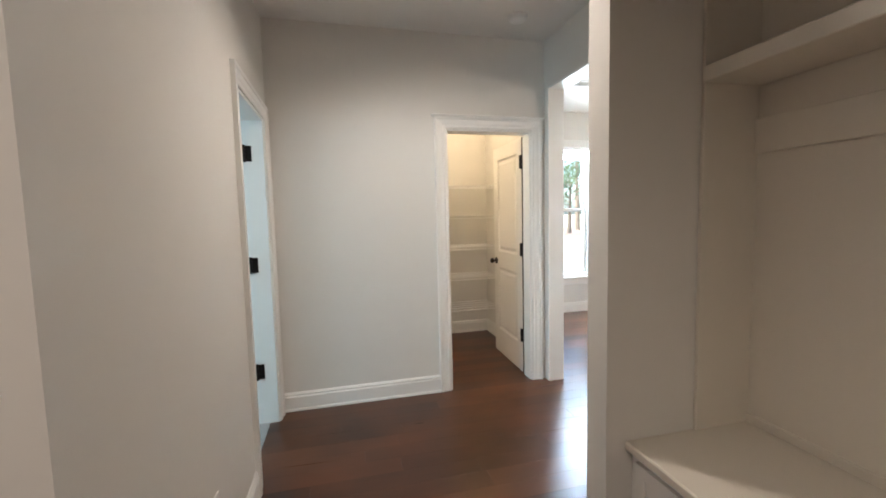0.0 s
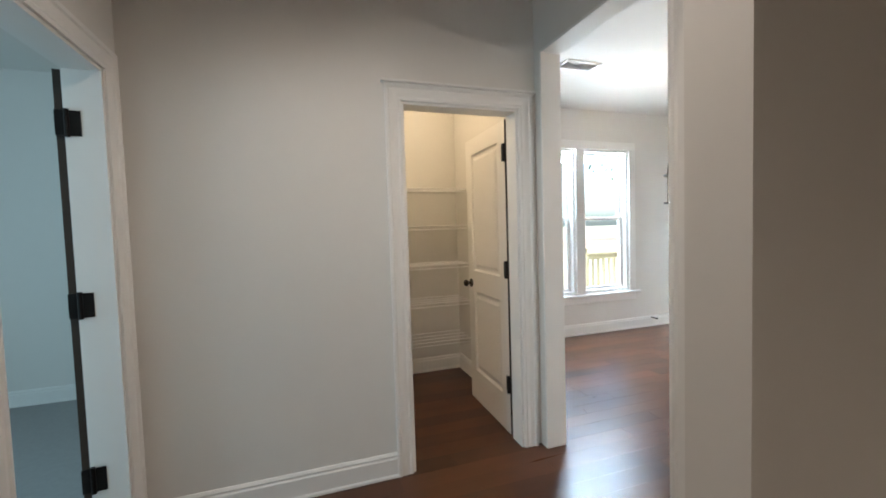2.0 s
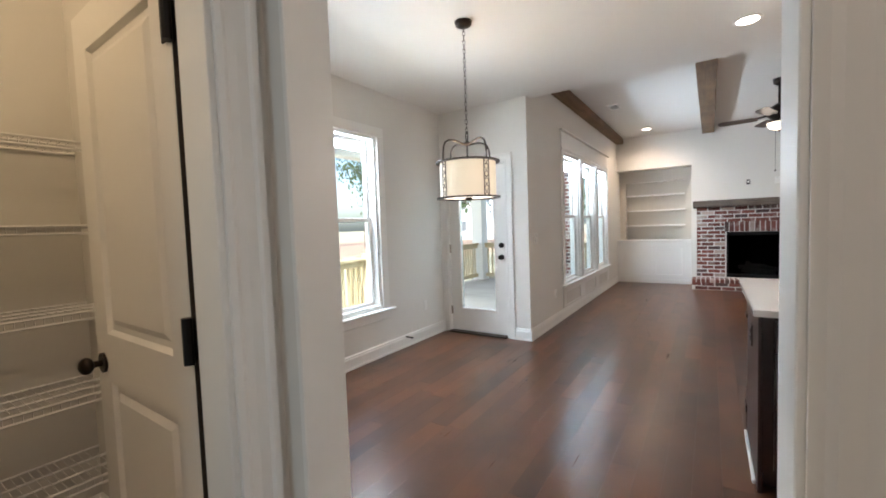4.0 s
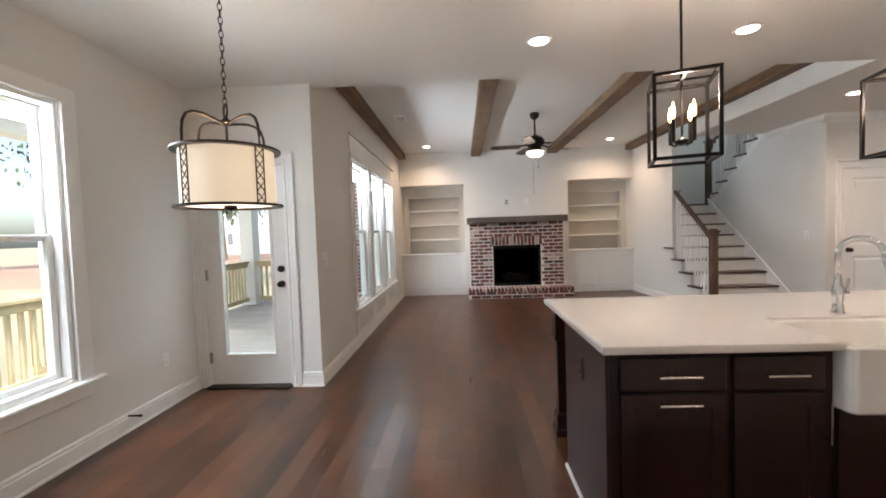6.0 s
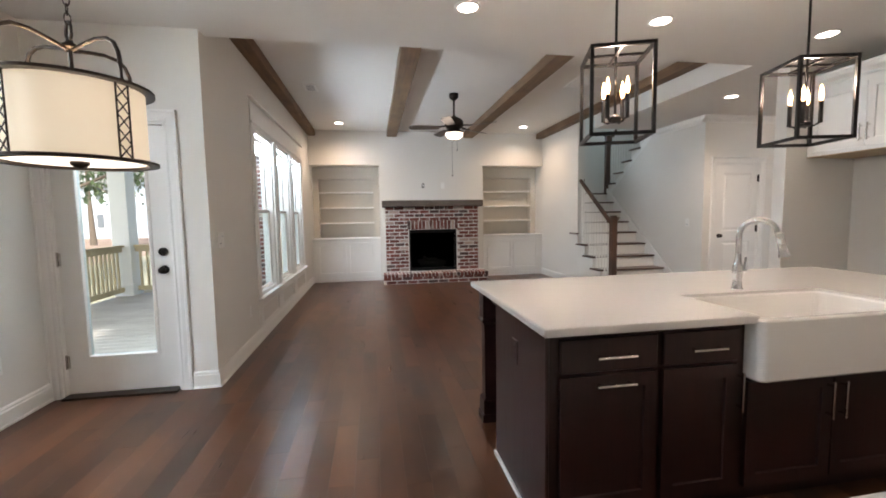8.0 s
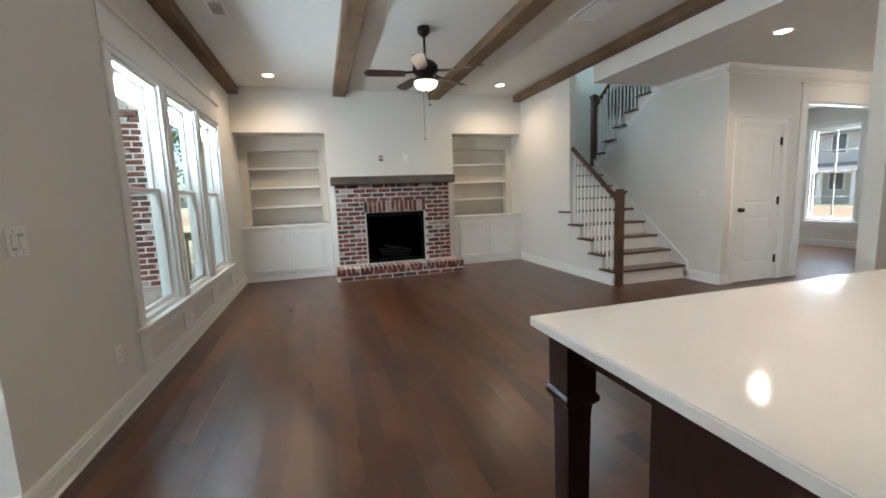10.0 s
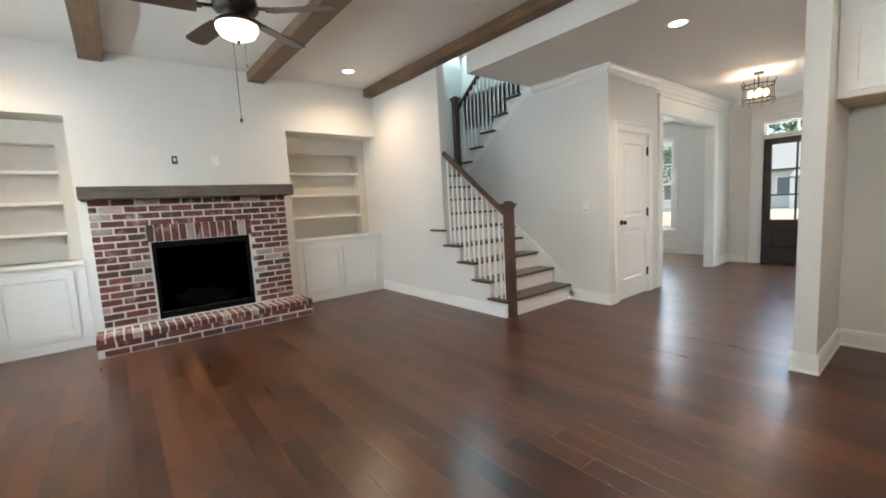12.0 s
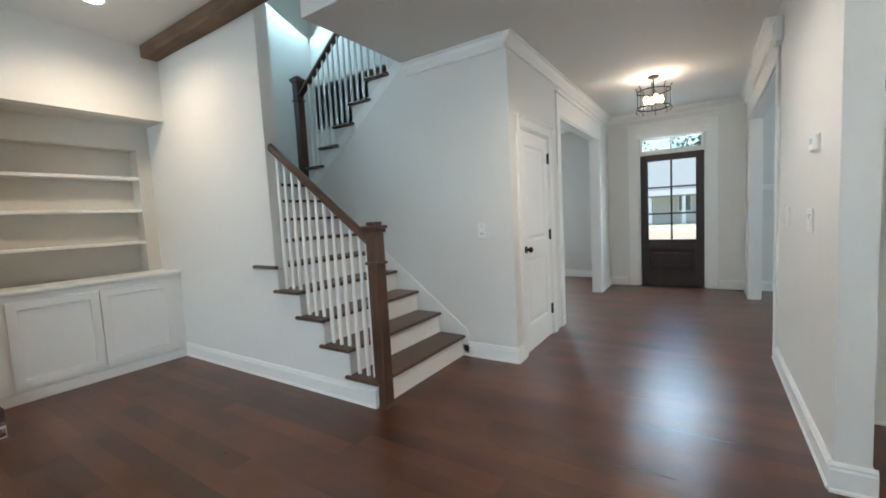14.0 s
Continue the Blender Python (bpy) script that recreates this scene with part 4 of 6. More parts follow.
for v in bm.verts:
    v.co += Vector((noise.noise(v.co * 4), 0, noise.noise(v.co * 5 + Vector((3, 1, 7))))) * 0.006
part("beam", bm, MANTEL, mt)
p = thing("tv_box", (X1 - 0.0, 1.35, 1.97), "small open black cable box in the wall over the mantel", "outlet", turn=-90)
part("frame", box(-0.028, 0.028, -0.006, 0.0, -0.045, 0.045, 0.002), DARKPL, p)
part("insert", box(-0.014, 0.014, -0.010, -0.006, -0.015, 0.022, 0.002), PLASTIC, p)
plate((X1, 0.93, 1.97), -90, 1, "blank white cover plate over the mantel", "blank_plate", False, "plate")


def shaker(w, h, t=0.02, rail=0.06):
    return framed(w, h, t, rail, [(rail, w - rail, rail, h - rail)], sink=0.011)


def built_in(y0, y1, label):
    """A recessed bookcase over a two-door cabinet between y0 and y1 (y1 the larger)."""
    b = thing("built_in_bookcase", (0, 0, 0), label, "bookcase")
    xf = 10.80
    ym, w = (y0 + y1) / 2, (y1 - y0)
    i0, i1 = y0 + 0.12, y1 - 0.12
    # recess parts take the darkened paint: their shade is partly in the colour
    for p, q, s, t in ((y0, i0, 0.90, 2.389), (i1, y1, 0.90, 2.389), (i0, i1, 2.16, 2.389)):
        part("face_frame", box(xf, xf + 0.02, p, q, s, t), BUILTIN_SHADED, b)
    part("back_panel", box(10.975, 10.998, i0, i1, 0.90, 2.17), BUILTIN_SHADED, b)
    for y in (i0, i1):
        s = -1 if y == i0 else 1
        part("side_panel", box(xf + 0.02, 10.975, *sorted((y, y + s * 0.018)), 0.90, 2.17), BUILTIN_SHADED, b)
    part("top_panel", box(xf + 0.02, 10.975, i0, i1, 2.15, 2.17), BUILTIN_SHADED, b)
    part("recess_ceiling", box(10.56, xf, y0, y1, 2.39, 2.41), BUILTIN_SHADED, b)
    for z in (1.215, 1.545, 1.875):
        part("shelf", box(xf + 0.004, 10.974, i0 + 0.001, i1 - 0.001, z - 0.03, z, 0.003), TRIM, b)
    part("counter", box(X1 - 0.03, xf + 0.02, y0, y1, 0.865, 0.898, 0.006), TRIM, b)
    part("body", box(X1 + 0.022, xf, y0 + 0.002, y1 - 0.002, 0.0, 0.865), TRIM, b)
    part("face_board", box(X1 + 0.004, X1 + 0.022, y0 + 0.002, y1 - 0.002, 0.09, 0.865), TRIM, b)
    part("plinth", box(X1 - 0.008, X1 + 0.004, y0 + 0.002, y1 - 0.002, 0.0, 0.085, 0.003), TRIM, b)
    dw = (w - 0.20) / 2
    for k in (0, 1):
        ya = y1 - 0.09 - k * (dw + 0.012)
        d = part("cabinet_door", shaker(dw, 0.68), TRIM, b)
        d.matrix_local = pose(X1 - 0.017, ya, 0.125, 0, 0, -90)
    return b


built_in(2.262, YW - 0.002, "cream built-in bookcase with three shelves beside the window wall")
built_in(YS + 0.002, 0.048, "cream built-in bookcase with three shelves beside the stairs")

for i, (y0, y1) in enumerate(((3.50, 3.646), (1.88, 2.08), (0.27, 0.47), (-1.308, -1.16))):
    bt = thing("ceiling_beam", (5.36, y0, 2.965), "rough-sawn brown stained timber ceiling beam", "beam", "ceiling beams of the living room")
    bm = box(0, 5.045, 0, y1 - y0, 0, 0.119, 0.006)
    bmesh.ops.subdivide_edges(bm, edges=[e for e in bm.edges if e.calc_length() > 2], cuts=40)
    for v in bm.verts:
        if v.co.z < 0.1:
            v.co.z += 0.006 * abs(noise.noise(Vector((v.co.x * 1.7, i * 3.1, v.co.y * 9))))
        v.co.y += 0.006 * noise.noise(Vector((v.co.x * 1.3, i * 5.3, v.co.z * 8))) * (1 if 0.01 < v.co.y < y1 - y0 - 0.01 or 0 < i < 3 else 0)
    part("timber", bm, BEAM, bt)

# ceiling fan
fan = thing("ceiling_fan", (7.745, 1.20, HL - 0.035), "bronze five-blade ceiling fan with a lit glass bowl", "fan")
part("canopy", lathe(((0.0, -0.055), (0.03, -0.055), (0.065, -0.02), (0.07, 0.035)), 24), BRONZE, fan, smooth=True)
part("downrod", rod((0, 0, -0.05), (0, 0, -0.30), 0.013, 12), BRONZE, fan)
part("motor", lathe(((0.03, -0.28), (0.055, -0.30), (0.10, -0.32), (0.135, -0.36), (0.14, -0.42), (0.11, -0.455), (0.085, -0.47), (0.085, -0.50)), 28), BRONZE, fan, smooth=True)
bowl = part("light_kit", lathe(((0.085, -0.50), (0.135, -0.505), (0.14, -0.52), (0.13, -0.525)), 28), BRONZE, fan)
part("glass_bowl", lathe(((0.13, -0.522), (0.128, -0.55), (0.105, -0.585), (0.06, -0.607), (0.0, -0.615)), 28), DIFFUSER, bowl, "lit frosted glass bowl", smooth=True)
part("finial", lathe(((0.012, -0.61), (0.012, -0.63), (0.004, -0.64)), 12), BRONZE, bowl)
for k in range(5):
    t = radians(72 * k + 14)
    arm = bmesh.new()
    rod((0.11, 0, -0.42), (0.24, 0, -0.435), 0.012, 8, arm)
    box(0.19, 0.30, -0.03, 0.03, -0.442, -0.435, 0.002, arm)
    a = part("blade_iron", arm, BRONZE, fan)
    out = [(0.22, -0.055), (0.30, -0.062), (0.60, -0.070), (0.64, -0.055), (0.66, 0.0), (0.64, 0.055), (0.60, 0.070), (0.30, 0.062), (0.22, 0.055)]
    bl = part("blade", prism(out, 2, -0.006, 0.0), FANBLADE, fan)
    a.matrix_local = Matrix.Rotation(t, 4, "Z")
    bl.matrix_local = Matrix.Rotation(t, 4, "Z") @ Matrix.Translation((0, 0, -0.442)) @ Matrix.Rotation(radians(12), 4, "X")
for x, y, e in ((0.04, -0.05, -0.74), (-0.03, 0.04, -1.12)):
    c = part("pull_chain", rod((x, y, -0.5), (x, y, e), 0.0022, 6), BRONZE, fan)
    part("pull_fob", lathe(((0.002, e), (0.008, e - 0.008), (0.009, e - 0.02), (0.003, e - 0.03)), 10, (x, y)), BRONZE, c)


def recessed(x, y, z, watts=0):
    d = thing("recessed_light", (x, y, z), "lit round recessed downlight with a white trim ring", "downlight", "recessed ceiling lights")
    prof = ((0.066, -0.002), (0.070, -0.006), (0.088, -0.005), (0.092, 0.0))
    part("trim_ring", lathe_open(prof), PLASTIC, d)
    part("lens", rod((0, 0, -0.0005), (0, 0, -0.004), 0.067, 28), LIT, d, "lit lens")
    return d


def lathe_open(profile, n=28):
    bm = bmesh.new()
    rings = [[bm.verts.new((r * math.cos(2 * math.pi * k / n), r * math.sin(2 * math.pi * k / n), z)) for k in range(n)] for r, z in profile]
    for a, b in zip(rings, rings[1:]):
        for k in range(n):
            bm.faces.new((a[k], a[(k + 1) % n], b[(k + 1) % n], b[k]))
    return bm


for x, y, z in ((4.64, 1.72, H), (4.64, 0.25, H), (4.66, -1.27, H), (6.31, -2.02, H), (9.76, 2.98, HL), (9.76, -0.615, HL)):
    recessed(x, y, z)


def vent(x, y, z, w, d, label):
    v = thing("ceiling_vent", (x, y, z), label, "vent")
    part("backing", box(-w / 2 + 0.02, w / 2 - 0.02, -d / 2 + 0.02, d / 2 - 0.02, -0.003, -0.001), GREY, v)
    bm = bmesh.new()
    for a in ((-w / 2, w / 2, -d / 2, -d / 2 + 0.025), (-w / 2, w / 2, d / 2 - 0.025, d / 2), (-w / 2, -w / 2 + 0.025, -d / 2 + 0.025, d / 2 - 0.025), (w / 2 - 0.025, w / 2, -d / 2 + 0.025, d / 2 - 0.025)):
        box(a[0], a[1], a[2], a[3], -0.010, 0, 0, bm)
    part("frame", bm, PLASTIC, v)
    n = int((d - 0.05) / 0.018)
    for i in range(n):
        y0 = -d / 2 + 0.028 + i * 0.018
        part("slat", prism(((y0, -0.010), (y0 + 0.002, -0.011), (y0 + 0.011, -0.003), (y0 + 0.009, -0.003)), 0, -w / 2 + 0.025, w / 2 - 0.025), PLASTIC, v)
    return v


vent(7.68, 3.185, HL, 0.30, 0.16, "white louvred vent in the living room ceiling")
vent(7.01, -0.40, HL, 0.45, 0.30, "large white return vent in the living room ceiling")
vent(2.45, 3.68, H, 0.36, 0.18, "white louvred vent in the nook ceiling")

# ---- stairs ----
RISE, GO, XR = 0.195, 0.254, 7.765
st = thing("staircase", (0, 0, 0), "white staircase with dark stained treads, white balusters and a stained handrail", "staircase")
YA, YB = YS, -2.498
for i in range(1, 10):
    x, z = XR + GO * (i - 1), RISE * i
    part("riser", box(x, x + 0.018, YB, YA - (0.1005 if i <= 5 else 0.125), z - RISE, z - 0.028), TRIM, st)
    if i < 9:
        tr = part("tread", box(x - 0.03, x + GO + 0.018, YB, YA - 0.12 if i > 4 else YA, z - 0.028, z, 0.008), TREAD, st, "dark stained wooden tread")
        if i <= 5:
            part("tread_return", box(x - 0.03, x + GO + 0.035, YA + 0.001, YA + 0.035, z - 0.028, z, 0.008), TREAD, tr)
out = [(XR, 0.0)]
for i in range(1, 6):
    out += [(XR + GO * (i - 1), RISE * i - 0.029), (XR + GO * i, RISE * i - 0.029)]
out = out[:-1] + [(8.80, RISE * 5 - 0.029), (8.80, 0.0)]
part("stringer_wall", prism(out, 1, YA - 0.10, YA - 0.001), WALL, st, "off-white stepped side wall")
# skirt board on the far wall
part("skirt_board", prism([(XR - 0.06, 0.02), (XR - 0.06, 0.24), (XR + GO * 8, 0.24 + RISE * 8 + 0.06), (XR + GO * 8, RISE * 8 - 0.2)], 1, YB - 0.001, YB + 0.014), TRIM, st)
part("landing", box(XR + GO * 8 - 0.03, 10.998, -3.728, -1.432, RISE * 9 - 0.03, RISE * 9, 0.006), TREAD, st, "dark stained stair landing")


def newel(name, x, y, z0, h, mat, parent):
    s = 0.045
    n = part(name, box(x - s, x + s, y - s, y + s, z0, z0 + h - 0.06, 0.004), mat, parent, "square stained newel post")
    part("newel_base", box(x - s - 0.008, x + s + 0.008, y - s - 0.008, y + s + 0.008, z0, z0 + 0.02, 0.003), mat, n) if z0 == 0 else None
    part("newel_band", box(x - s - 0.012, x + s + 0.012, y - s - 0.012, y + s + 0.012, z0 + h - 0.30, z0 + h - 0.28, 0.005), mat, n)
    bm = box(x - s - 0.012, x + s + 0.012, y - s - 0.012, y + s + 0.012, z0 + h - 0.085, z0 + h - 0.06, 0.005)
    box(x - s - 0.022, x + s + 0.022, y - s - 0.022, y + s + 0.022, z0 + h - 0.06, z0 + h - 0.035, 0.006, bm)
    box(x - s + 0.005, x + s - 0.005, y - s + 0.005, y + s - 0.005, z0 + h - 0.035, z0 + h - 0.01, 0.006, bm)
    part("newel_cap", bm, mat, n)
    return n


YN = YA - 0.055
newel("newel", XR - 0.015, YN, 0.0, 1.30, NEWEL, st)
slope = RISE / GO


def rail(parent, x0, z0, x1, y, mat):
    """A handrail with a rounded top along x, rising or falling from (x0, z0) to x1 at the stair's slope."""
    up = slope if x1 > x0 else -slope
    z1 = z0 + up * (x1 - x0)
    prof = [(-0.03, 0.0), (0.03, 0.0), (0.034, 0.025), (0.026, 0.05), (0.0, 0.06), (-0.026, 0.05), (-0.034, 0.025)]
    bm = bmesh.new()
    ends = [[bm.verts.new((x, y + p, z + q)) for p, q in prof] for x, z in ((x0, z0), (x1, z1))]
    n = len(prof)
    for i in range(n):
        bm.faces.new((ends[0][i], ends[0][(i + 1) % n], ends[1][(i + 1) % n], ends[1][i]))
    bm.faces.new(ends[0][::-1]), bm.faces.new(ends[1])
    bmesh.ops.recalc_face_normals(bm, faces=bm.faces[:])
    return part("handrail", bm, mat, parent, "dark stained handrail")


rail(st, XR + 0.03, 1.13, 8.87, YN, RAILX)
for i in range(1, 6):
    for k in range(3 if i < 5 else 1):
        x = XR + GO * (i - 1) + 0.045 + k * GO / 3
        if i == 1 and k == 0:
            x += 0.02
        if x > 8.80:
            continue
        top = 1.13 + slope * (x - XR - 0.03)
        part("baluster", lathe(((0.014, RISE * i), (0.014, RISE * i + 0.12), (0.017, RISE * i + 0.16), (0.0165, RISE * i + 0.35), (0.012, top - 0.12), (0.012, top + 0.004)), 8, (x, YN)), TRIM, st)
# upper flight
XU, YU = 9.75, -2.56
for i in range(1, 9):
    x, z = XU - GO * (i - 1), RISE * (9 + i)
    part("upper_riser", box(x - 0.018, x, -3.728, -2.621, z - RISE, z - 0.028), TRIM, st)
    part("upper_tread", box(x - GO - 0.02, x + 0.03, -3.728, -2.46, z - 0.028, z, 0.008), TREAD, st, "dark stained wooden tread")
    for k in range(3):
        xb = x - 0.04 - k * GO / 3
        top = 1.755 + 1.12 - slope * (xb - XU)
        part("upper_baluster", lathe(((0.014, z), (0.014, z + 0.12), (0.0165, z + 0.2), (0.012, top)), 8, (xb, YU)), TRIM, st)
part("upper_stringer", prism(((XU + 0.05, 1.755), (XU + 0.05, 1.62), (XU - GO * 8, 1.62 + RISE * 8), (XU - GO * 8, 1.755 + RISE * 8)), 1, -2.515, -2.499), TRIM, st)
newel("upper_newel", 9.90, YU, RISE * 9, 1.28, NEWEL, st)
rail(st, 9.86, 1.755 + 1.03, 7.9, YU, RAILX)
rail(st, 8.95, 1.93, 9.75, -1.49, RAILX)

# ---- kitchen ----
isl = thing("kitchen_island", (0, 0, 0), "dark espresso kitchen island base with drawers, doors and square legs", "island")
IX0, IX1, IY0, IY1 = 3.255, 3.905, -0.86, 1.74
SY0, SY1 = -0.03, 0.85
bm = box(IX0 + 0.02, IX1, IY0, SY0, 0.10, 0.863)
box(IX0 + 0.02, IX1, SY1, IY1, 0.10, 0.863, 0, bm)
box(IX0 + 0.02, IX1, SY0, SY1, 0.10, 0.61, 0, bm)
box(3.68, IX1, SY0, SY1, 0.61, 0.863, 0, bm)
part("body", bm, ESPRESSO, isl)
part("toe_kick", box(IX0 + 0.09, IX1 - 0.01, IY0 + 0.01, IY1 - 0.015, 0.0, 0.10), ESPRESSO, isl)
part("end_panel", box(IX0 + 0.005, IX1 + 0.01, IY1, IY1 + 0.016, 0.0, 0.863, 0.003), ESPRESSO, isl)
part("end_shoe", box(IX0 + 0.08, IX1 + 0.012, IY1 + 0.016, IY1 + 0.03, 0.0, 0.02, 0.003), TRIM, isl, "pale quarter-round shoe strip")
part("apron", box(IX1 + 0.01, 4.25, IY1 - 0.09, IY1 - 0.06, 0.78, 0.863), ESPRESSO, isl)
part("apron", box(4.27, 4.30, IY0 + 0.06, IY1 - 0.11, 0.78, 0.863), ESPRESSO, isl)


def pull(parent, a, b, x):
    """A square bar pull between two points of the front."""
    d = (Vector(b) - Vector(a)).normalized()
    bm = bmesh.new()
    p, q = Vector(a), Vector(b)
    box(x - 0.034, x - 0.024, min(p.y, q.y) - 0.005, max(p.y, q.y) + 0.005, min(p.z, q.z) - 0.005, max(p.z, q.z) + 0.005, 0.002, bm)
    for e in (p + d * 0.015, q - d * 0.015):
        box(x - 0.026, x, e.y - 0.004, e.y + 0.004, e.z - 0.004, e.z + 0.004, 0, bm)
    return part("pull", bm, NICKEL, parent, "brushed nickel bar pull")


def front(name, y0, y1, z0, z1, panel):
    d = part(name, shaker(y1 - y0, z1 - z0, 0.02, 0.055) if panel else box(0, y1 - y0, 0, 0.02, 0, z1 - z0, 0.004), ESPRESSO, isl)
    d.matrix_local = pose(IX0, y1, z0, 0, 0, -90)
    return d


def local_pull(y0, z0, y1, z1):
    return pull(isl, (IX0, y0, z0), (IX0, y1, z1), IX0)


front("drawer", 1.275, 1.695, 0.70, 0.838, False)
front("drawer", 0.895, 1.245, 0.70, 0.838, False)
front("cabinet_door", 1.275, 1.695, 0.125, 0.685, True)
front("cabinet_door", 0.895, 1.245, 0.125, 0.685, True)
front("cabinet_door", 0.400, 0.840, 0.125, 0.60, True)
front("cabinet_door", -0.050, 0.390, 0.125, 0.60, True)
front("cabinet_door", -0.46, -0.10, 0.125, 0.838, True)
front("cabinet_door", -0.83, -0.47, 0.125, 0.838, True)
local_pull(1.39, 0.765, 1.55, 0.765)
local_pull(1.39, 0.65, 1.55, 0.65)
local_pull(0.98, 0.765, 1.13, 0.765)
local_pull(0.895, 0.49, 0.895, 0.65)
local_pull(0.43, 0.41, 0.43, 0.57)
local_pull(0.36, 0.41, 0.36, 0.57)


def island_leg(x, y):
    bm = bmesh.new()
    prof = [(0.05, 0.863), (0.05, 0.68), (0.058, 0.67), (0.058, 0.655), (0.042, 0.635), (0.040, 0.60), (0.036, 0.16), (0.05, 0.14), (0.05, 0.055), (0.058, 0.045), (0.058, 0.0)]
    last = None
    for r, z in prof:
        ring = [bm.verts.new((x + a * r, y + b * r, z)) for a, b in ((-1, -1), (1, -1), (1, 1), (-1, 1))]
        if last:
            for i in range(4):
                bm.faces.new((last[i], last[(i + 1) % 4], ring[(i + 1) % 4], ring[i]))
        last = ring
    bmesh.ops.recalc_face_normals(bm, faces=bm.faces[:])
    return part("leg", bm, ESPRESSO, isl)


island_leg(4.30, 1.685)
island_leg(4.30, -0.80)
o = outlet((3.60, IY1 + 0.016, 0.69), 180, "dark brown outlet on the island's end panel", ESPRESSO)

# worktop with a notch for the apron sink
top = thing("island_worktop", (0, 0, 0), "white quartz island worktop with a sink cut-out", "worktop")
ow = [(3.22, 1.778), (3.22, SY1 - 0.02), (3.67, SY1 - 0.02), (3.67, SY0 + 0.02), (3.22, SY0 + 0.02), (3.22, -0.90), (4.395, -0.90), (4.395, 1.778)]
bm = prism(ow, 2, 0.863, 0.895)
bmesh.ops.bevel(bm, geom=[e for e in bm.edges], offset=0.004, segments=2, affect="EDGES")
part("slab", bm, QUARTZ, top)
sk = thing("apron_sink", (0, 0, 0), "white fireclay apron-front farmhouse sink", "sink")
bm = bmesh.new()
S0, S1, T0, T1 = 3.19, 3.675, SY0, SY1
z0, z1, zi = 0.615, 0.884, 0.70
def loop(x0, x1, y0, y1, z, r, n=5):
    pts = []
    for cx, cy, s in ((x1 - r, y1 - r, 0), (x0 + r, y1 - r, 90), (x0 + r, y0 + r, 180), (x1 - r, y0 + r, 270)):
        for k in range(n + 1):
            t = radians(s + 90 * k / n)
            pts.append(bm.verts.new((cx + r * math.cos(t), cy + r * math.sin(t), z)))
    return pts
loops = [loop(S0 + 0.012, S1 - 0.012, T0 + 0.012, T1 - 0.012, z0, 0.03), loop(S0, S1, T0, T1, z0 + 0.012, 0.03), loop(S0, S1, T0, T1, z1 - 0.01, 0.03),
         loop(S0 + 0.006, S1 - 0.006, T0 + 0.006, T1 - 0.006, z1, 0.03), loop(S0 + 0.03, S1 - 0.02, T0 + 0.03, T1 - 0.03, z1, 0.03),
         loop(S0 + 0.036, S1 - 0.026, T0 + 0.036, T1 - 0.036, z1 - 0.01, 0.04), loop(S0 + 0.045, S1 - 0.035, T0 + 0.045, T1 - 0.045, zi + 0.03, 0.05), loop(S0 + 0.07, S1 - 0.06, T0 + 0.07, T1 - 0.07, zi, 0.05)]
for a, b in zip(loops, loops[1:]):
    for i in range(len(a)):
        bm.faces.new((a[i], a[(i + 1) % len(a)], b[(i + 1) % len(a)], b[i]))
bm.faces.new(loops[0][::-1]), bm.faces.new(loops[-1])
bmesh.ops.recalc_face_normals(bm, faces=bm.faces[:])
part("basin", bm, CERAMIC, sk)
part("drain", rod((3.44, 0.39, zi - 0.002), (3.44, 0.39, zi + 0.004), 0.045, 20), NICKEL, sk, "steel drain")
fa = thing("kitchen_faucet", (3.735, 0.425, 0.895), "tall chrome pull-down kitchen faucet", "faucet")
part("base", lathe(((0.030, 0.0), (0.030, 0.008), (0.024, 0.014), (0.021, 0.06), (0.025, 0.075), (0.025, 0.13), (0.019, 0.145), (0.014, 0.19), (0.013, 0.22)), 20), CHROME, fa, smooth=True)
pts = [(0, 0, 0.20), (0, 0, 0.30)] + [(-0.085 + 0.085 * math.cos(radians(a)), 0, 0.30 + 0.085 * math.sin(radians(a))) for a in range(15, 166, 15)]
ang = Matrix.Rotation(radians(28), 3, "Z")
part("spout", tube([ang @ Vector(p) for p in pts], 0.0145, 14), CHROME, fa, smooth=True)
e = ang @ Vector((-0.172, 0, 0.315))
h = part("spray_head", tube([e, ang @ Vector((-0.182, 0, 0.27)), ang @ Vector((-0.195, 0, 0.215))], 0.020, 14), CHROME, fa, smooth=True)
part("spray_nozzle", rod(ang @ Vector((-0.190, 0, 0.235)), ang @ Vector((-0.20, 0, 0.195)), 0.019, 14, r2=0.027), CHROME, h)
lv = part("lever_hub", rod((0, 0, 0.10), (0.02, -0.065, 0.10), 0.013, 14), CHROME, fa)
part("lever", tube([(0.018, -0.058, 0.105), (0.022, -0.068, 0.15), (0.026, -0.075, 0.175)], 0.006, 10), CHROME, lv)

# counter along the hall wall
cb = thing("base_cabinet", (0, 0, 0), "white painted base cabinet along the hall wall", "cabinet")
part("body", box(1.642, 2.24, -2.46, 1.675, 0.10, 0.863), TRIM, cb)
part("toe_kick", box(1.642, 2.18, -2.46, 1.67, 0.0, 0.10), TRIM, cb)
for k in range(7):
    y1 = 1.665 - k * 0.585
    d = part("cabinet_door", shaker(0.57, 0.56), TRIM, cb)
    d.matrix_local = pose(2.262, y1 - 0.57, 0.125, 0, 0, 90)
    part("drawer", box(2.242, 2.262, y1 - 0.57, y1, 0.70, 0.838, 0.003), TRIM, cb)
ct = thing("counter_worktop", (0, 0, 0), "white quartz worktop on the wall cabinets", "worktop")
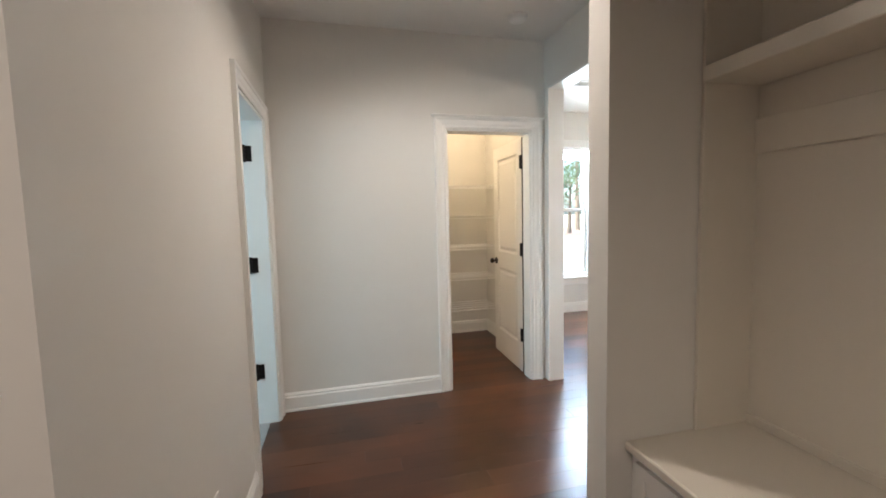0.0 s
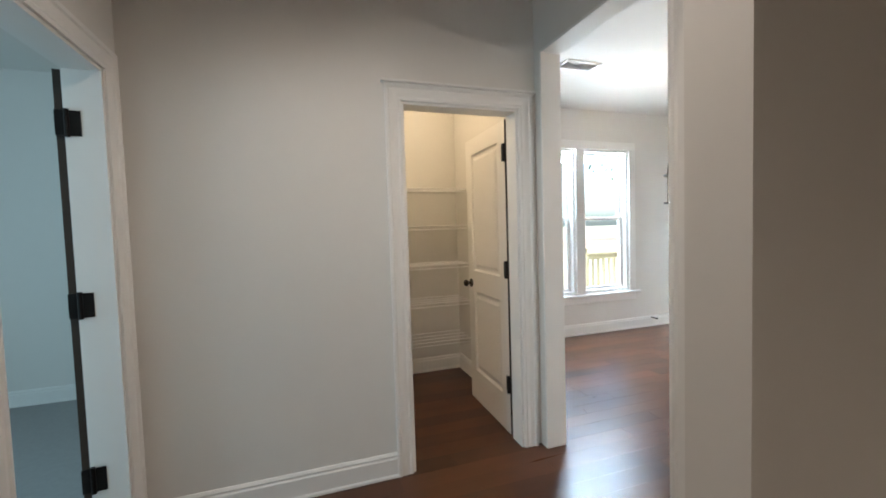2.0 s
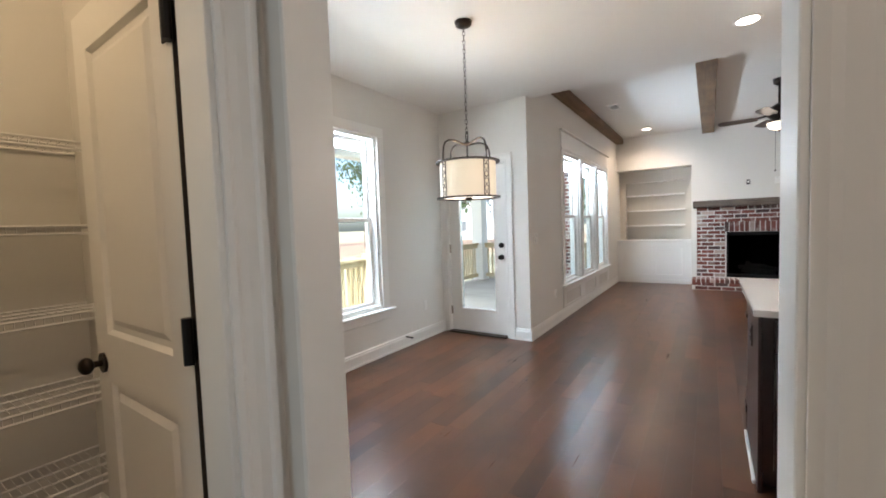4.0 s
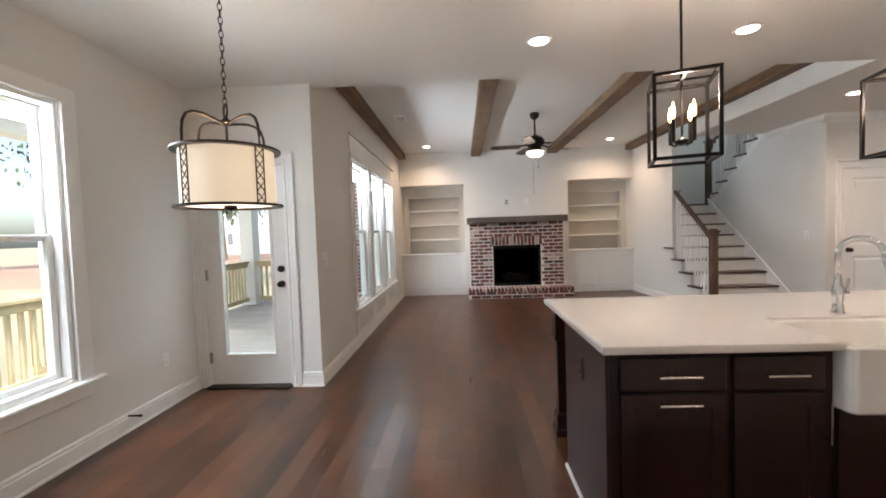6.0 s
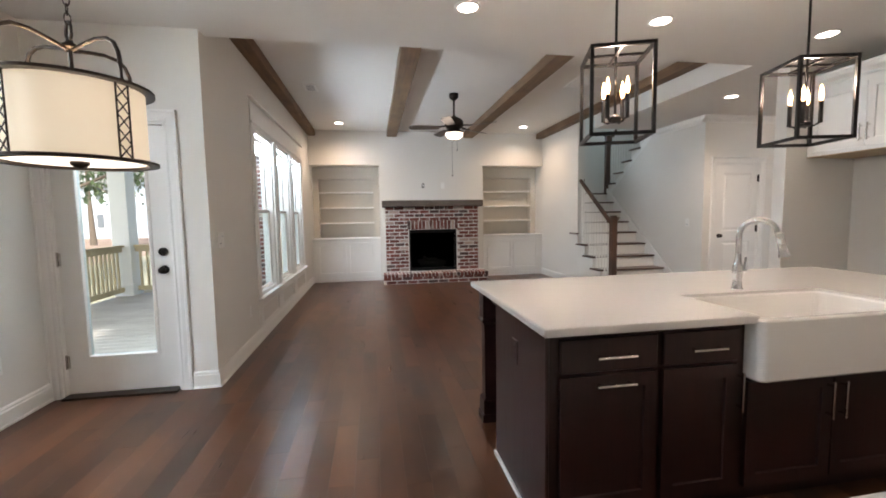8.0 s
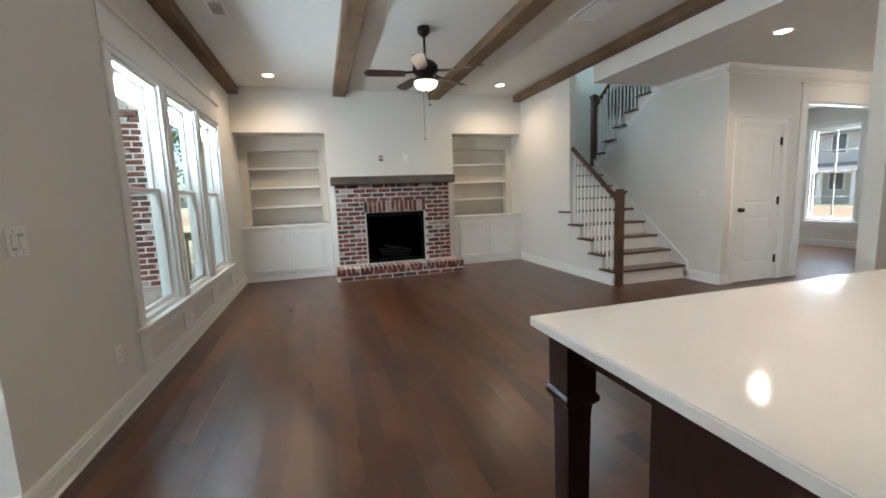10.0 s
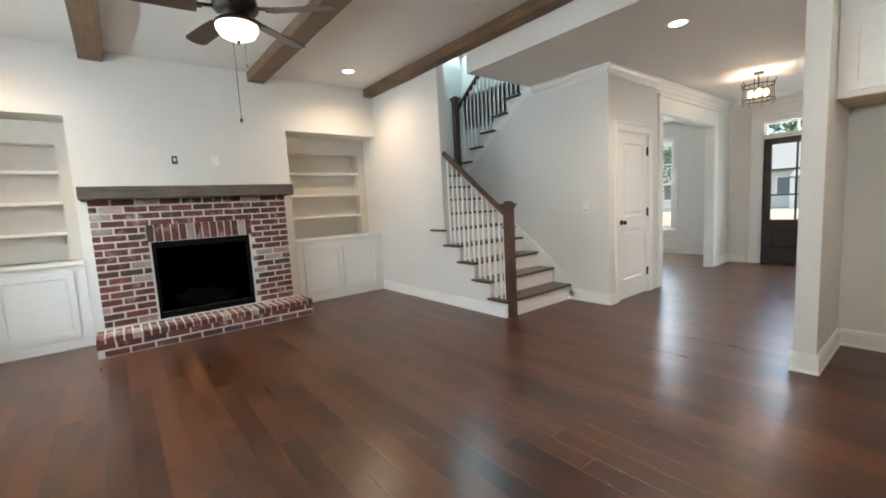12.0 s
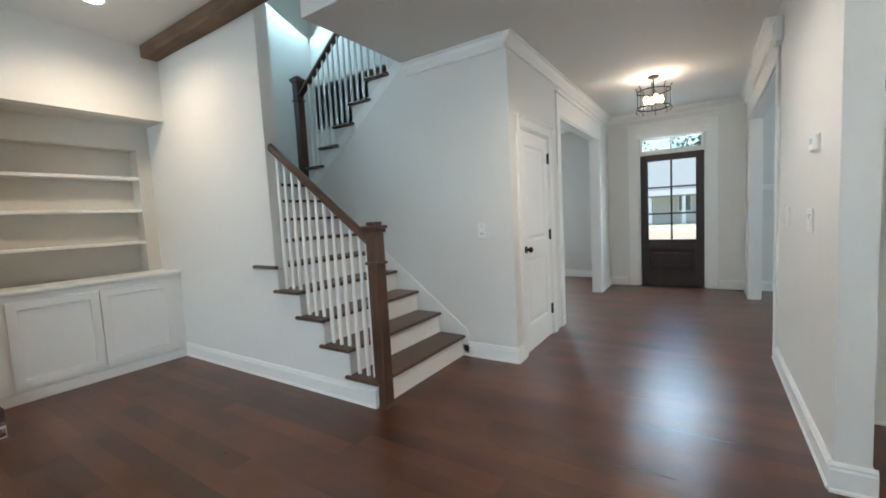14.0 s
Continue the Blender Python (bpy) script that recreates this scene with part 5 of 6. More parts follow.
part("slab", box(1.642, 2.286, -2.46, 1.703, 0.864, 0.896, 0.004), QUARTZ, ct)
# cabinet over the refrigerator alcove
uc = thing("wall_cabinet", (0, 0, 0), "white two-door cabinet high over the refrigerator alcove", "cabinet")
part("body", box(4.30, 5.262, -2.468, -1.885, 1.85, 2.50), TRIM, uc)
part("underside", box(4.302, 5.26, -2.46, -1.887, 1.842, 1.8495), BIRCH, uc, "raw plywood underside")
for k in (0, 1):
    d = part("cabinet_door", shaker(0.455, 0.56), TRIM, uc)
    d.matrix_local = pose(5.225 - 0.46 * k - 0.455 + 0.455, -1.865, 1.885, 0, 0, 180)
for x in (4.735, 4.795):
    bm = box(x - 0.005, x + 0.005, -1.84, -1.83, 1.93, 2.08, 0.002)
    for z in (1.95, 2.06):
        box(x - 0.004, x + 0.004, -1.865, -1.838, z - 0.004, z + 0.004, 0, bm)
    part("pull", bm, NICKEL, uc, "brushed nickel bar pull")
part("cornice", prism([(-1.885 + d, 2.50 + hh) for d, hh in CROWN], 0, 4.30, 5.262), TRIM, uc)
part("cornice_back", box(4.30, 5.262, -2.468, -1.885, 2.50, 2.60), TRIM, uc)


# ---- lamps that hang ----
def chain(parent, x, y, z0, z1, mat, n):
    step = (z1 - z0) / n
    for i in range(n):
        c = z0 + (i + 0.5) * step
        r = step * 0.62
        pts = []
        for k in range(12):
            t = 2 * math.pi * k / 12
            a, b = 0.009 * math.cos(t), r * math.sin(t)
            pts.append((x + (a if i % 2 else 0), y + (0 if i % 2 else a), c + b))
        part("chain_link", tube(pts, 0.0022, 6, closed=True), mat, parent)


def ring(parent, name, r, z, tw, th, mat, n=48):
    prof = ((r - tw, z - th), (r, z - th), (r, z + th), (r - tw, z + th), (r - tw, z - th))
    bm = bmesh.new()
    rings = [[bm.verts.new((a * math.cos(2 * math.pi * k / n), a * math.sin(2 * math.pi * k / n), b)) for k in range(n)] for a, b in prof[:-1]]
    for i in range(4):
        a, b = rings[i], rings[(i + 1) % 4]
        for k in range(n):
            bm.faces.new((a[k], a[(k + 1) % n], b[(k + 1) % n], b[k]))
    bmesh.ops.recalc_face_normals(bm, faces=bm.faces[:])
    return part(name, bm, mat, parent)


ch = thing("drum_chandelier", (3.41, 3.38, 0), "lit drum chandelier with a cream shade in a bronze frame", "chandelier", turn=47)
R = 0.208
part("canopy", lathe(((0.0, 2.705), (0.03, 2.706), (0.055, 2.72), (0.062, 2.744)), 24), BRONZE, ch, smooth=True)
chain(ch, 0, 0, 1.986, 2.71, BRONZE, 24)
part("top_loop", tube([(0.026 * math.cos(t), 0, 1.961 + 0.03 * math.sin(t)) for t in [2 * math.pi * k / 16 for k in range(16)]], 0.005, 8, closed=True), BRONZE, ch)
part("hub", lathe(((0.0, 1.901), (0.022, 1.904), (0.026, 1.914), (0.012, 1.924), (0.008, 1.936)), 16), BRONZE, ch, smooth=True)
part("stem", rod((0, 0, 1.626), (0, 0, 1.916), 0.006, 10), BRONZE, ch)
for k in range(4):
    t = radians(90 * k + 20)
    pts = [(r * math.cos(t), r * math.sin(t), z) for r, z in ((0.012, 1.901), (0.06, 1.914), (0.112, 1.924), (0.156, 1.922), (0.185, 1.906), (0.200, 1.876), (0.206, 1.836), (0.208, 1.778))]
    part("arm", tube(pts, 0.0065, 8), BRONZE, ch)
ring(ch, "upper_ring", R + 0.018, 1.778, 0.03, 0.005, BRONZE)
ring(ch, "lower_ring", R + 0.018, 1.528, 0.03, 0.005, BRONZE)
bm = bmesh.new()
n = 56
for r, rev in ((R - 0.012, 0), (R - 0.015, 1)):
    lo = [bm.verts.new((r * math.cos(2 * math.pi * k / n), r * math.sin(2 * math.pi * k / n), 1.534)) for k in range(n)]
    hi = [bm.verts.new((r * math.cos(2 * math.pi * k / n), r * math.sin(2 * math.pi * k / n), 1.772)) for k in range(n)]
    for k in range(n):
        bm.faces.new((lo[k], lo[(k + 1) % n], hi[(k + 1) % n], hi[k]))
part("shade", bm, SHADE, ch, "lit cream linen drum shade", smooth=True)
part("diffuser", rod((0, 0, 1.533), (0, 0, 1.537), R - 0.016, 48), DIFFUSER, ch, "lit white glass diffuser")
part("finial", lathe(((0.0, 1.507), (0.01, 1.510), (0.026, 1.520), (0.028, 1.532)), 16), BRONZE, ch, smooth=True)
for k in range(4):
    t0 = radians(90 * k + 20)
    hw = 0.10
    bm = bmesh.new()
    rr = R - 0.004
    for s in (-hw, hw):
        rod((rr * math.cos(t0 + s), rr * math.sin(t0 + s), 1.532), (rr * math.cos(t0 + s), rr * math.sin(t0 + s), 1.776), 0.003, 6, bm)
    m = 5
    for i in range(m):
        za, zb = 1.534 + 0.2375 * i / m, 1.534 + 0.2375 * (i + 1) / m
        for s in (-1, 1):
            rod((rr * math.cos(t0 - s * hw), rr * math.sin(t0 - s * hw), za), (rr * math.cos(t0 + s * hw), rr * math.sin(t0 + s * hw), zb), 0.0022, 6, bm)
    part("lattice", bm, BRONZE, ch, "bronze lattice strip")


def lantern(x, y):
    g = thing("lantern_pendant", (x, y, 0), "open square black iron lantern pendant with lit candle bulbs", "pendant lamp", "lanterns over the island")
    a, b, t, z0, z1 = 0.133, 0.133, 0.008, 1.68, 2.085
    part("canopy", lathe(((0.0, 2.715), (0.055, 2.718), (0.06, 2.744)), 20), BLACK, g)
    part("rod", rod((0, 0, 1.78), (0, 0, 2.73), 0.006, 10), BLACK, g)
    for sx in (-1, 1):
        for sy in (-1, 1):
            part("upright", box(sx * a - t, sx * a + t, sy * b - t, sy * b + t, z0, z1, 0.001), BLACK, g)
    for z in (z0, z1 - 2 * t):
        for s in (-1, 1):
            part("frame_bar", box(-a + t, a - t, s * b - t, s * b + t, z, z + 2 * t, 0.001), BLACK, g)
            part("frame_bar", box(s * a - t, s * a + t, -b + t, b - t, z, z + 2 * t, 0.001), BLACK, g)
    for q in ((-a + t, a - t, -0.006, 0.006), (-0.006, 0.006, -b + t, b - t)):
        part("cross_bar", box(*q, z1 - 0.014, z1 - 0.004), BLACK, g)
    part("hub", lathe(((0.0, 1.76), (0.03, 1.765), (0.03, 1.785), (0.012, 1.80)), 16), BLACK, g)
    for k in range(4):
        t2 = radians(90 * k + 45)
        cx, cy = 0.062 * math.cos(t2), 0.062 * math.sin(t2)
        arm = part("candle_arm", tube([(0, 0, 1.775), (cx * 0.6, cy * 0.6, 1.765), (cx, cy, 1.778)], 0.005, 8), BLACK, g)
        part("candle_sleeve", rod((cx, cy, 1.775), (cx, cy, 1.885), 0.010, 12), BLACK, arm)
        part("candle_bulb", lathe(((0.004, 1.885), (0.009, 1.90), (0.011, 1.918), (0.007, 1.945), (0.001, 1.968)), 12, (cx, cy)), BULB, arm, "lit candle bulb", smooth=True)
    return g


l1 = lantern(3.65, 1.235)
l1.matrix_world = pose(3.65, 1.235, 0, 0, 0, -19)
copy_thing(l1, pose(3.65, 0.145, 0, 0, 0, -13.6))
fl = thing("foyer_light", (6.36, -4.6, 0), "bronze drum cage ceiling light with lit bulbs", "ceiling light")
part("canopy", lathe(((0.0, 2.715), (0.05, 2.718), (0.062, 2.744)), 24), BRONZE, fl, smooth=True)
part("stem", rod((0, 0, 2.42), (0, 0, 2.73), 0.008, 10), BRONZE, fl)
for z in (2.40, 2.58):
    part("hoop", tube([(0.17 * math.cos(2 * math.pi * k / 40), 0.17 * math.sin(2 * math.pi * k / 40), z) for k in range(40)], 0.007, 8, closed=True), BRONZE, fl)
for k in range(8):
    t = 2 * math.pi * k / 8
    pts = [(r * math.cos(t), r * math.sin(t), z) for r, z in ((0.185, 2.635), (0.165, 2.60), (0.165, 2.40), (0.185, 2.37), (0.16, 2.345))]
    part("stay", tube(pts, 0.005, 6), BRONZE, fl)
for k in range(4):
    t = 2 * math.pi * k / 4 + 0.4
    a = part("lamp_arm", tube([(0, 0, 2.43), (0.05 * math.cos(t), 0.05 * math.sin(t), 2.42), (0.08 * math.cos(t), 0.08 * math.sin(t), 2.44)], 0.005, 6), BRONZE, fl)
    part("bulb", lathe(((0.012, 2.44), (0.022, 2.46), (0.028, 2.49), (0.018, 2.52), (0.002, 2.53)), 12, (0.08 * math.cos(t), 0.08 * math.sin(t))), BULB, a, "lit bulb", smooth=True)

# ---- small fittings ----
plate((1.47, 1.558, 1.445), -90, 1, "blank white cover plate by the nook opening", "blank_plate", False, "plate")
plate((1.47, 1.538, 1.173), -90, 2, "white double rocker switch by the nook opening")
plate((7.52, -2.5, 1.16), 180, 1, "white rocker switch on the wall under the stairs")
plate((5.39, -2.91, 1.176), 90, 1, "white rocker switch on the foyer wall")
plate((5.39, -2.19, 1.175), 90, 2, "white double rocker switch on the foyer wall")
plate((5.43, YW, 1.16), 0, 2, "white double rocker switch beside the porch windows")
outlet((6.13, YW, 0.40), 0)
outlet((4.80, 4.81, 0.40), 0, "white duplex outlet on the nook wall")
outlet((-0.62, 1.27, 0.375), 90, "white duplex outlet on the hall wall")
th = thing("thermostat", (5.39, -2.06, 1.565), "white wall thermostat with a small grey screen", "thermostat", turn=90)
part("back_plate", box(-0.06, 0.06, -0.006, 0, -0.045, 0.045, 0.003), PLASTIC, th)
part("case", box(-0.05, 0.05, -0.028, -0.006, -0.038, 0.038, 0.006), PLASTIC, th)
part("screen", box(-0.032, 0.032, -0.0295, -0.0275, -0.005, 0.028), GREY, th)
cm = thing("door_chime", (5.39, -3.28, 2.52), "white plastic door chime box high on the wall", "chime", turn=90)
part("case", box(-0.075, 0.075, -0.055, 0, -0.09, 0.09, 0.012), PLASTIC, cm)
sd = thing("smoke_detector", (1.09, 2.47, H), "round white smoke detector on the hall ceiling", "smoke detector")
part("body", lathe(((0.0, -0.035), (0.045, -0.035), (0.06, -0.026), (0.066, 0.0)), 28), PLASTIC, sd, smooth=True)
ds = thing("door_stop", (4.385, 4.794, 0.118), "black spring door stop on the baseboard", "door stop", turn=0)
part("spring", rod((0, 0.0, 0), (0.01, -0.075, -0.004), 0.007, 10), BRONZE, ds)
part("tip", rod((0.01, -0.073, -0.004), (0.012, -0.09, -0.005), 0.010, 10), BLACK, ds)
fv = thing("floor_vent", (5.48, -6.46, 0.0), "dark metal floor register by the front wall", "vent")
part("frame", box(-0.06, 0.06, -0.03, 0.03, 0.0, 0.006, 0.002), BRONZE, fv)
for i in range(5):
    part("slat", box(-0.05 + i * 0.022, -0.042 + i * 0.022, -0.022, 0.022, 0.006, 0.009), BLACK, fv)

# pantry shelves
for z in (0.365, 0.708, 1.042, 1.383, 1.71):
    sh = thing("wire_shelf", (0, 0, z), "white coated wire pantry shelf", "shelf", "pantry wire shelves")
    for y, dz in ((4.02, 0.0), (4.02, -0.03), (4.12, 0.0), (4.22, 0.0), (4.335, 0.0)):
        part("long_wire", rod((0.022, y, dz), (1.523, y, dz), 0.006, 6), WIRE, sh)
    bm = bmesh.new()
    for i in range(57):
        x = 0.035 + i * 0.026
        rod((x, 4.02, 0.004), (x, 4.34, 0.004), 0.0011, 4, bm)
        rod((x, 4.02, 0.004), (x, 4.02, -0.03), 0.0015, 4, bm)
    ob = part("wire_grid", bm, WIRE, sh)
    ob["kind"] = "stuff"

pole = thing("shelf_pole", (0.80, 4.03, 0.0), "thin grey upright pole that carries the pantry shelves", "pole")
part("shaft", rod((0, 0, 0.0), (0, 0, 1.71), 0.009, 10), GREY, pole)
part("foot", rod((0, 0, 0.0), (0, 0, 0.012), 0.018, 12), GREY, pole)
# mudroom bench and cubby
mb = thing("mudroom_bench", (0, 0, 0), "cream built-in mudroom bench with a shelf and hook rail", "bench")
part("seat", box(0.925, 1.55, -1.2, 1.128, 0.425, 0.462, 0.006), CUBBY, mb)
part("base_front", box(0.965, 0.985, -1.2, 1.128, 0.0, 0.425), TRIM, mb)
for k in range(4):
    d = part("drawer_front", shaker(0.52, 0.30, 0.018, 0.05), TRIM, mb)
    d.matrix_local = pose(0.947, 1.09 - k * 0.56, 0.09, 0, 0, -90)
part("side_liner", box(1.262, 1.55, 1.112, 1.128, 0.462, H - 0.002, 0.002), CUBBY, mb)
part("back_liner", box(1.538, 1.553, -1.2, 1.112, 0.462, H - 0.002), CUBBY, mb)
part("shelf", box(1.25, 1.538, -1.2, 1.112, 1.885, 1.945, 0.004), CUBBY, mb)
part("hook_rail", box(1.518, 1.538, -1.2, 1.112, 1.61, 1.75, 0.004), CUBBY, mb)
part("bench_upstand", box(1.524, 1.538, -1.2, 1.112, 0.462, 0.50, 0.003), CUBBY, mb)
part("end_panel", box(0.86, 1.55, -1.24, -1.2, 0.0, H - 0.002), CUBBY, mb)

# ---- porch ----
deck = thing("porch_deck", (0, 0, 0), "weathered grey brown timber porch deck", "deck")
part("deck_frame", box(4.66, 10.72, 4.98, 7.22, -0.42, -0.135), PINE, deck)
part("deck_frame", box(5.37, 10.72, 3.81, 4.98, -0.42, -0.135), PINE, deck)
me_long = part("deck_board", box(0, 0.131, 4.985, 7.25, -0.132, -0.10, 0.004), DECK, deck).data
me_full = part("deck_board", box(0, 0.131, 3.82, 7.25, -0.132, -0.10, 0.004), DECK, deck).data
deck.children[-2].location.x, deck.children[-1].location.x = 4.66, 5.37
for i in range(1, 40):
    x = 5.37 + 0.141 * i
    if x < 10.62:
        ob = new("deck_board", me_full)
        ob.parent, ob.location.x = deck, x
for i in range(1, 5):
    ob = new("deck_board", me_long)
    ob.parent, ob.location.x = deck, 4.66 + 0.141 * i


def railing(a, b, n):
    """A timber railing from a to b (on the deck), with square pickets."""
    r = thing("porch_railing", (0, 0, 0), "pale treated pine porch railing with square pickets", "railing")
    a, b = Vector(a), Vector(b)
    d = (b - a)
    alongx = abs(d.x) > abs(d.y)
    def bar(name, p, q, w, z0, z1):
        lo, hi = Vector((min(p.x, q.x), min(p.y, q.y), 0)), Vector((max(p.x, q.x), max(p.y, q.y), 0))
        if alongx:
            return part(name, box(lo.x, hi.x, p.y - w, p.y + w, z0, z1, 0.004), PINE, r)
        return part(name, box(p.x - w, p.x + w, lo.y, hi.y, z0, z1, 0.004), PINE, r)
    bar("top_rail", a, b, 0.065, 0.83, 0.87)
    bar("upper_rail", a, b, 0.02, 0.74, 0.828)
    bar("lower_rail", a, b, 0.02, -0.02, 0.07)
    pm = None
    for i in range(n):
        p = a + d * ((i + 0.5) / n)
        if pm is None:
            pm = part("picket", box(-0.018, 0.018, -0.018, 0.018, 0.0, 0.80, 0.002), PINE, r)
        else:
            c = new("picket", pm.data)
            c.parent = r
            pm = c
        off = Vector((0, 0.038, 0)) if alongx else Vector((0.038, 0, 0))
        pm.location = p + off
    return r


railing((4.80, 6.62, 0), (5.62, 6.62, 0), 7)
railing((5.71, 6.70, 0), (5.71, 7.12, 0), 3)
railing((5.71, 7.12, 0), (10.38, 7.12, 0), 40)
railing((10.55, 6.96, 0), (10.55, 4.30, 0), 22)
for x in (4.73, 5.71):
    p = thing("railing_post", (x, 6.62, -0.1), "square pale treated pine railing post", "post")
    part("post", box(-0.06, 0.06, -0.06, 0.06, 0, 1.02, 0.006), PINE, p)
    part("post_cap", box(-0.075, 0.075, -0.075, 0.075, 1.02, 1.05, 0.008), PINE, p)
for x, y in ((10.55, 7.12), (10.45, 4.05)):
    c = thing("porch_column", (x, y, -0.1), "white boxed porch column with a plain base", "column")
    part("shaft", box(-0.15, 0.15, -0.15, 0.15, 0.0, 2.66, 0.006), TRIM, c)
    part("column_base", box(-0.17, 0.17, -0.17, 0.17, 0.0, 0.22, 0.01), TRIM, c)
    part("column_cap", box(-0.17, 0.17, -0.17, 0.17, 2.54, 2.66, 0.01), TRIM, c)
pr = thing("porch_roof", (0, 0, 0), "white porch ceiling with a boxed beam at its edge", "roof")
part("porch_ceiling", box(4.6, 10.9, 4.97, 7.4, 2.80, 2.86), TRIM, pr)
part("porch_ceiling", box(5.37, 10.9, 3.81, 4.97, 2.80, 2.86), TRIM, pr)
part("edge_beam", box(4.6, 10.7, 7.0, 7.24, 2.56, 2.80, 0.006), TRIM, pr)
part("edge_beam", box(10.42, 10.68, 3.9, 6.99, 2.56, 2.80, 0.006), TRIM, pr)
part("roof_slope", prism(((3.81, 3.55), (7.5, 2.78), (7.5, 2.86), (3.81, 3.63)), 0, 4.45, 11.0), ROOF, pr)
of = thing("porch_fireplace", (0, 0, 0), "outdoor brick fireplace at the end of the porch", "fireplace")
OX = 9.30
bm = bmesh.new()
for y0, y1, z0, z1 in ((4.28, 4.70, -0.1, 2.34), (5.40, 5.64, -0.1, 2.34), (4.70, 5.40, 0.95, 2.34), (4.70, 5.40, -0.1, 0.32)):
    box(OX + 0.006, 9.76, y0, y1, z0, z1, 0, bm)
part("mortar_bed", bm, MORTAR, of, "pale sandy mortar")
part("upper_panel", box(OX + 0.1, 9.75, 4.28, 5.64, 2.34, 2.799), TRIM, of)
courses(of, OX + 0.045, 4.28, 5.64, -0.1, 36, [(4.68, 5.42, 0.30, 1.14)])
for i in range(8):
    lay(of, STRETCH, (OX + 0.043, 4.72 + (i + 0.5) * 0.0825, 1.05), pose(0, 0, 0, 0, 90, 0) @ pose(0, 0, 0, 90, 0, 0)).scale = (1.0, 1, 1.25)
part("firebox", box(OX + 0.30, OX + 0.44, 4.705, 5.395, 0.325, 0.945), FIREBOX, of, "black firebox")
part("outlet_box", box(OX - 0.03, OX + 0.004, 4.74, 4.83, 1.67, 1.77, 0.006), PLASTIC, of, "white outlet box")
part("hearth", box(OX - 0.35, OX + 0.0, 4.28, 5.64, -0.099, 0.26, 0.01), PALEB, of)
for a, b in (((0.15, 4.8, 0.38), (0.18, 5.3, 0.38)), ((0.2, 4.9, 0.45), (0.12, 5.2, 0.47))):
    part("log", rod((OX + a[0], a[1], a[2]), (OX + b[0], b[1], b[2]), 0.05, 10), LOGS, of)

# ---- outdoors ----
ground = structure(part("ground", box(-400, 400, -400, 400, -1.0, -0.45), GRASS), "dry winter lawn around the house", "ground")
structure(part("road", box(-120, 120, -21, -14.5, -0.449, -0.444), ASPHALT), "asphalt street before the house", "road")
structure(part("driveway", box(5.2, 7.0, -14.5, -6.9, -0.449, -0.43), material("concrete", (0.5, 0.48, 0.45), 0.9, vary=0.06, scale=3)), "pale concrete front walk", "path")
structure(part("clay_patch", box(18, 70, 14, 44, -0.449, -0.44), CLAY), "bare red clay of a building plot", "ground")
structure(part("clay_patch", box(-30, 60, -30, -21.5, -0.449, -0.44), CLAY), "bare red clay of a building plot", "ground")
structure(part("porch_front_slab", box(4.5, 8.2, -8.6, -6.72, -0.449, -0.03), material("slab_concrete", (0.48, 0.46, 0.43), 0.9, vary=0.06, scale=3)), "concrete front porch slab", "path")


def house(x, y, w, d, h, turn, mat, label, porch=True):
    o = thing("house", (x, y, -0.45), label, "house", turn=turn)
    part("wall", box(-w / 2, w / 2, -d / 2, d / 2, 0, h), mat, o)
    part("roof", prism(((-d / 2 - 0.5, h), (0, h + d * 0.38), (d / 2 + 0.5, h), (d / 2 + 0.5, h - 0.18), (0, h + d * 0.38 - 0.25), (-d / 2 - 0.5, h - 0.18)), 0, -w / 2 - 0.4, w / 2 + 0.4), ROOF, o, "grey shingle roof")
    part("gable", prism(((-d / 2, h), (0, h + d * 0.36), (d / 2, h)), 0, -w / 2, w / 2), mat, o)
    n = max(3, int(w / 2.6))
    rows = [1.0] if h < 4 else [1.0, 3.9]
    for z in rows:
        for i in range(n):
            cx = -w / 2 + (i + 0.5) * w / n
            for s in (-1, 1):
                wn_ = part("window", box(cx - 0.55, cx + 0.55, *sorted((s * d / 2, s * (d / 2 + 0.05))), z, z + 1.6), TRIM, o)
                part("pane", box(cx - 0.45, cx + 0.45, *sorted((s * (d / 2 + 0.045), s * (d / 2 + 0.06))), z + 0.1, z + 1.5), WINDARK, wn_)
    if porch:
        part("porch_slope", prism(((-d / 2 - 2.2, 2.5), (-d / 2, 3.2), (-d / 2, 3.05), (-d / 2 - 2.2, 2.35)), 0, -w * 0.35, w * 0.35), ROOF, o)
        for i in range(5):
            cx = -w * 0.34 + i * w * 0.17
            part("column", box(cx - 0.13, cx + 0.13, -d / 2 - 2.1, -d / 2 - 1.85, 0, 2.4), TRIM, o)
    return o


house(7.5, -46, 15, 9, 3.1, 180, SIDING, "white single-storey house across the street with a columned porch")
house(26, -42, 13, 9, 5.6, 180, SIDING, "pale two-storey house across the street")
house(48, -40, 13, 9, 3.1, 180, material("brick_far", (0.28, 0.12, 0.09), 0.9, vary=0.15, scale=6), "red brick house down the street")
house(54, 30, 12, 9, 5.6, 70, material("blue_siding", (0.52, 0.58, 0.64), 0.8, vary=0.05, scale=1.0), "blue grey two-storey house beyond the clay plot", False)
house(14, 44, 13, 9, 3.1, 10, SIDING, "white gabled house behind the back yard", False)
house(62, 8, 12, 9, 3.1, 90, SIDING, "pale house beyond the clay plot", False)


